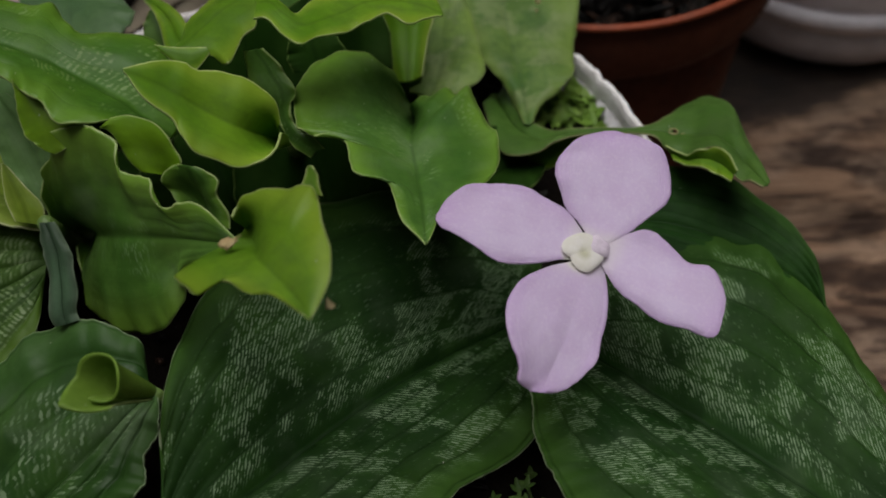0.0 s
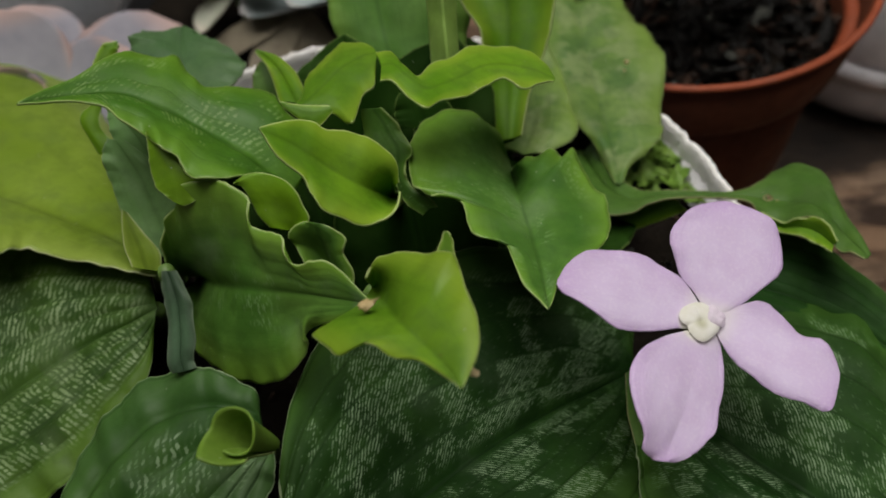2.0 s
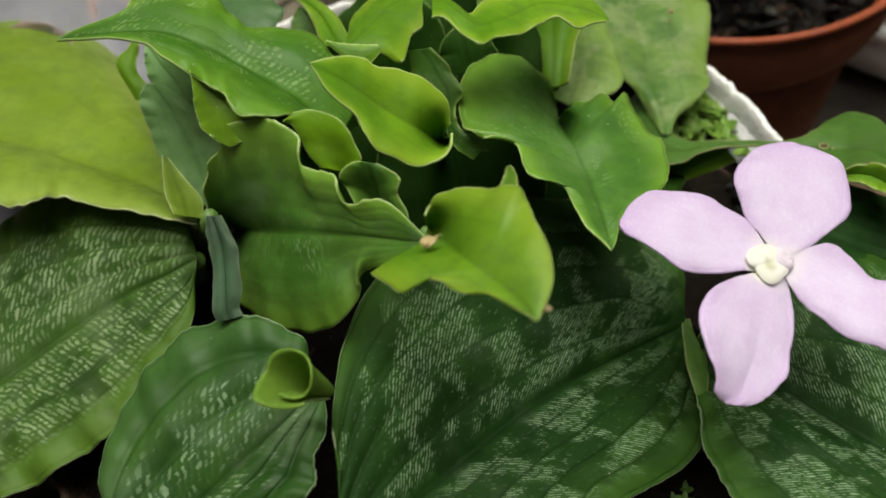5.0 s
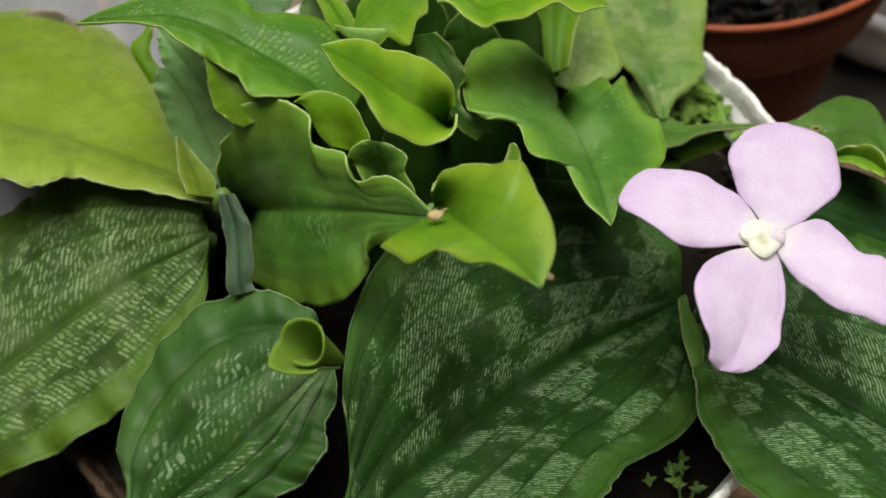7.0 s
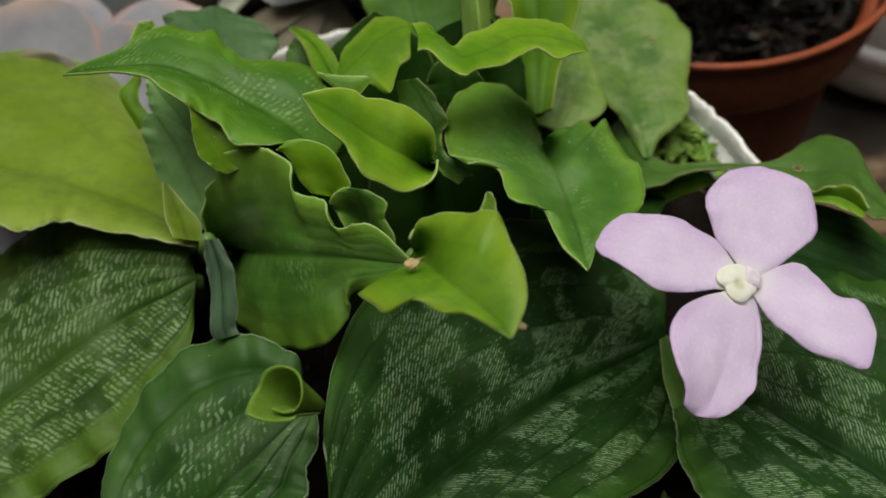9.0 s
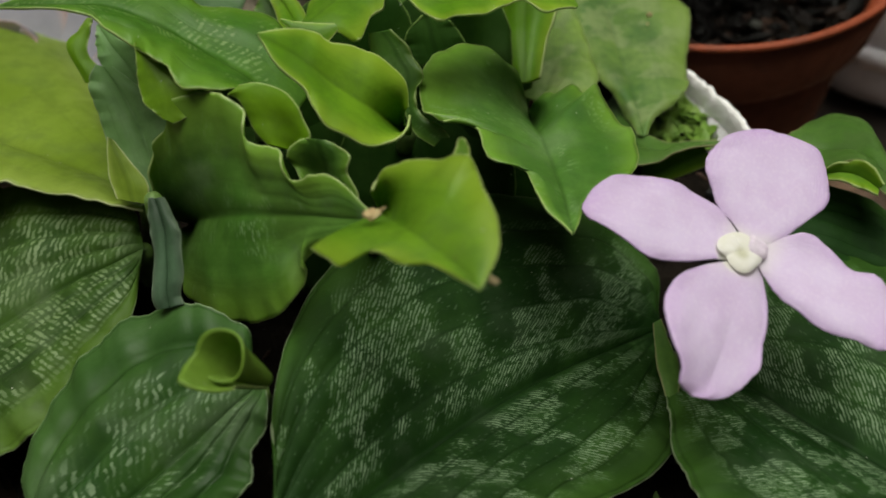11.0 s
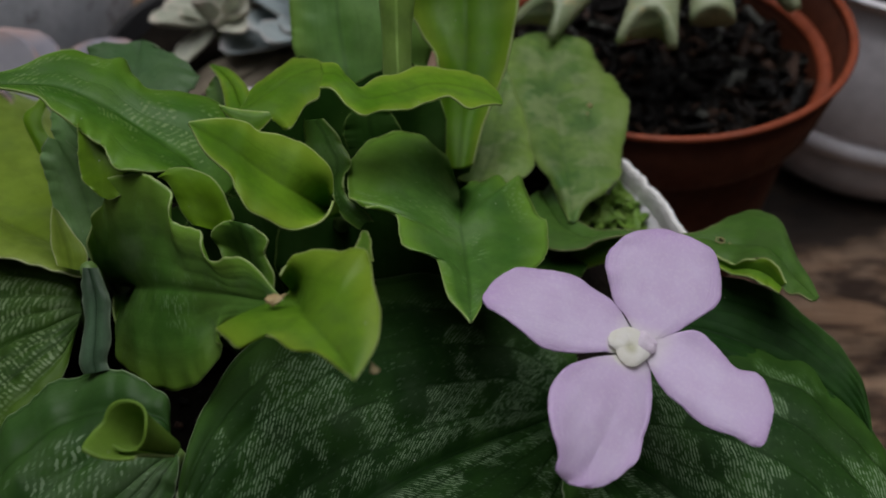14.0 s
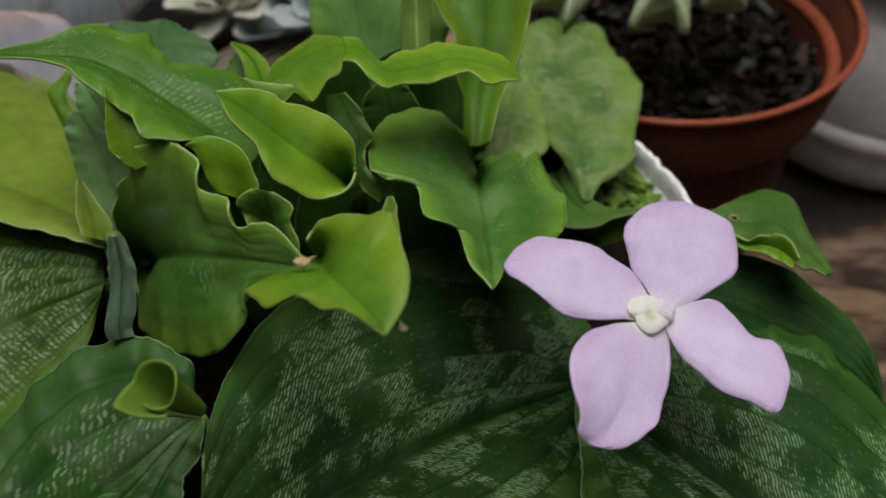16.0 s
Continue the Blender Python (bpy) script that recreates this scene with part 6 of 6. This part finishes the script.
# ---- succulents ----
def plump(length, width, thick, bow, nu=14, sides=14):
    """A fleshy spoon-shaped leaf that lies along +x from its base."""
    bm = bmesh.new()
    rings = []
    for i in range(nu + 1):
        u = i / nu
        w = width * (0.34 + 0.66 * math.sin(math.pi * min(1, 0.12 + 0.62 * u)) ** 1.3) * (max(0.0, 1 - u ** 7) ** 0.5)
        h = thick * (1 - 0.45 * u) * (max(0.0, 1 - u ** 8) ** 0.5)
        x, z = length * u, bow * u * u
        ring = []
        for k in range(sides):
            a = 2 * math.pi * k / sides
            y = 0.5 * w * math.cos(a)
            dish = 0.30 * thick * (2 * y / (width + 1e-9)) ** 2 * 4 * u
            ring.append(bm.verts.new((x, y, z + 0.5 * h * math.sin(a) * (0.55 if math.sin(a) > 0 else 1.0) + dish)))
        rings.append(ring)
    for a, b in zip(rings, rings[1:]):
        for k in range(sides):
            bm.faces.new((a[k], a[(k + 1) % sides], b[(k + 1) % sides], b[k]))
    bm.faces.new(rings[0][::-1])
    tip = bm.verts.new((length * 1.02, 0, bow * 1.04 + 0.0006))
    for k in range(sides):
        bm.faces.new((rings[-1][k], rings[-1][(k + 1) % sides], tip))
    bmesh.ops.recalc_face_normals(bm, faces=bm.faces)
    layer = bm.loops.layers.uv.new("unit")
    for face in bm.faces:
        for loop in face.loops:
            loop[layer].uv = (loop.vert.co.x / length, abs(loop.vert.co.y) / (0.5 * width))
    return bm


def rosette(at, material, rounds, label, seed, lean=(0, 0), stray=0.10):
    """rounds: leaves, length, width, thickness, tilt up in degrees, bow."""
    rnd = random.Random(seed)
    ob = thing("rosette_succulent", label, "succulent", at)
    ob.rotation_euler = (lean[0], lean[1], 0)
    start = 0.0
    for count, length, width, thick, tilt, bow in rounds:
        for k in range(count):
            a = start + 2 * math.pi * k / count + rnd.uniform(-stray, stray)
            s = rnd.uniform(0.9, 1.08)
            bm = plump(length * s, width * s, thick, bow * s)
            bmesh.ops.transform(bm, matrix=Matrix.Rotation(a, 4, "Z") @ Matrix.Translation((0.003, 0, 0.002)) @ Matrix.Rotation(-radians(tilt + rnd.uniform(-75, 75) * stray), 4, "Y"), verts=bm.verts)
            part("fleshy_leaf", bm, material, ob)
        start += 0.9
    part("stem", tube([(0, 0, -0.02), (0, 0, -0.008), (0, 0, 0.003)], [0.004, 0.004, 0.003]), STALK, ob)
    return ob


def small_pot(name, at, radius, height, material, label):
    ob = thing(name, label, "plant pot", (*at, 0))
    part("body", lathe([(0, 0.003), (radius * 0.74, 0.0), (radius * 0.78, 0.003), (radius * 0.95, height - 0.012), (radius, height - 0.010), (radius, height - 0.001),
                        (radius * 0.97, height), (radius * 0.93, height - 0.002), (radius * 0.80, 0.012), (0, 0.012)], 72), material, ob)
    dirt = part("soil_in_" + name, soil_disc(radius * 0.90, height - 0.009, at[0] * 50, 0.002), SOIL, None)
    dirt.location = (*at, 0)
    tagged(dirt, "dark soil in the small succulent pot", "soil", kind="stuff")


small_pot("pink_succulent_pot", (-0.178, 0.192), 0.036, 0.083, BLACK_PLASTIC, "small black plastic pot under the pinkish rosette")
# pot added only to fill the black area beside the planter
small_pot("filler_pot", (-0.178, 0.038), 0.058, 0.088, BLACK_PLASTIC, "black plastic pot of dark soil added to fill the black beside the planter")
rosette((-0.174, 0.196, 0.090), PINK_ROSETTE, [(7, 0.058, 0.046, 0.006, 6, 0.006), (6, 0.044, 0.038, 0.006, 20, 0.008), (5, 0.028, 0.026, 0.005, 48, 0.008), (3, 0.015, 0.014, 0.004, 68, 0.004)],
        "broad-leaved powdery grey rosette succulent with pinkish leaf edges", 2, (0.1, 0.1))
small_pot("black_pot", (-0.112, 0.286), 0.060, 0.085, BLACK_PLASTIC, "round black plastic pot holding a silvery rosette")
rosette((-0.082, 0.278, 0.096), SILVER_ROSETTE, [(7, 0.034, 0.017, 0.005, 0, 0.006), (8, 0.029, 0.016, 0.005, 18, 0.008), (7, 0.022, 0.014, 0.005, 36, 0.007), (6, 0.015, 0.010, 0.004, 54, 0.005), (4, 0.009, 0.006, 0.003, 70, 0.003)],
        "silvery blue-green rosette succulent with broad pointed leaves", 7, (0.2, 0.1), 0.30)
rosette((-0.122, 0.282, 0.094), CREAM_ROSETTE, [(7, 0.024, 0.011, 0.004, 4, 0.004), (7, 0.020, 0.010, 0.004, 22, 0.005), (6, 0.014, 0.008, 0.004, 44, 0.004), (4, 0.009, 0.006, 0.003, 66, 0.002)],
        "small cream-green rosette succulent crowded against its neighbour", 9, (0.1, -0.1), 0.40)
for k, (turn_z, reach) in enumerate(((3.6, 0.042), (4.3, 0.036), (5.1, 0.040))):
    bm = plump(reach, 0.016, 0.003, -0.008)
    bmesh.ops.transform(bm, matrix=Matrix.Translation((-0.098, 0.270, 0.0895)) @ Matrix.Rotation(turn_z, 4, "Z") @ Matrix.Rotation(radians(6 + 3 * k), 4, "Y"), verts=bm.verts)
    tagged(part("fallen_leaf", bm, DRY_LEAF, None), "shrivelled beige succulent leaf under the silvery rosette", "leaf", "withered succulent leaves")


def horn(length, r0, r1, cup, seed, nu=16, sides=18):
    """A tubular leaf that widens to a scooped, two-horned end, along +x."""
    bm = bmesh.new()
    rings = []
    for i in range(nu + 1):
        u = i / nu
        r = r0 + (r1 - r0) * u ** 1.6
        ring = []
        for k in range(sides):
            a = 2 * math.pi * k / sides
            notch = cup * max(0.0, u - 0.55) / 0.45 * (0.5 + 0.5 * math.cos(2 * a))
            ring.append(bm.verts.new((length * u + notch * 1.0 - cup * 0.5 * u, r * 1.15 * math.cos(a), r * 0.8 * math.sin(a) + 0.12 * length * math.sin(u * 2))))
        rings.append(ring)
    lip = []
    for k in range(sides):
        a = 2 * math.pi * k / sides
        c = rings[-1][k].co
        lip.append(bm.verts.new((c.x + 0.04 * cup, c.y * 0.72, (c.z - 0.11 * length) * 0.62 + 0.11 * length)))
    rings.append(lip)
    for a, b in zip(rings, rings[1:]):
        for k in range(sides):
            bm.faces.new((a[k], a[(k + 1) % sides], b[(k + 1) % sides], b[k]))
    bm.faces.new(lip)
    bm.faces.new(rings[0][::-1])
    bmesh.ops.recalc_face_normals(bm, faces=bm.faces)
    return bm


jade = thing("jade_succulent", "pale green jade succulent with scooped tubular leaves", "succulent", (0.042, 0.292, 0.086))
part("stem", tube([(0, 0, -0.006), (0.001, 0, 0.012), (0, 0, 0.024)], [0.006, 0.0055, 0.0045]), PALE_STALK, jade)
for foot, head, r1 in (((0.036, 0.268, 0.128), (0.0290, 0.2315, 0.1190), 0.0080), ((0.048, 0.268, 0.130), (0.0480, 0.2370, 0.1210), 0.0060), ((0.022, 0.268, 0.126), (-0.0020, 0.2400, 0.1175), 0.0072),
                       ((0.056, 0.275, 0.128), (0.0760, 0.2500, 0.1220), 0.0076), ((0.024, 0.280, 0.130), (-0.0060, 0.2700, 0.1320), 0.0084), ((0.042, 0.280, 0.136), (0.0400, 0.2520, 0.1480), 0.0086),
                       ((0.054, 0.290, 0.130), (0.0860, 0.2950, 0.1340), 0.0080), ((0.036, 0.300, 0.132), (0.0280, 0.3300, 0.1380), 0.0080)):
    a, b = Vector(foot), Vector(head)
    way = (b - a).normalized()
    side = way.cross(Vector((0, 0, 1))).normalized()
    m = Matrix((way, -side, way.cross(side) * -1)).transposed().to_4x4()
    bm = horn((b - a).length, 0.0050, r1, 0.010 if r1 > 0.0070 else 0.002, foot[0])
    bmesh.ops.transform(bm, matrix=Matrix.Translation(a - Vector((0.042, 0.292, 0.086))) @ m, verts=bm.verts)
    part("fleshy_leaf", bm, JADE, jade)
for foot, head in (((0.0, 0.0, 0.020), (0.002, -0.012, 0.044)), ((0.0, 0.0, 0.020), (-0.012, -0.010, 0.042)), ((0.001, 0.0, 0.020), (0.012, -0.004, 0.043))):
    part("branch", tube([foot, [(p + q) / 2 for p, q in zip(foot, head)], head], [0.0042, 0.0038, 0.0036]), PALE_STALK, jade)
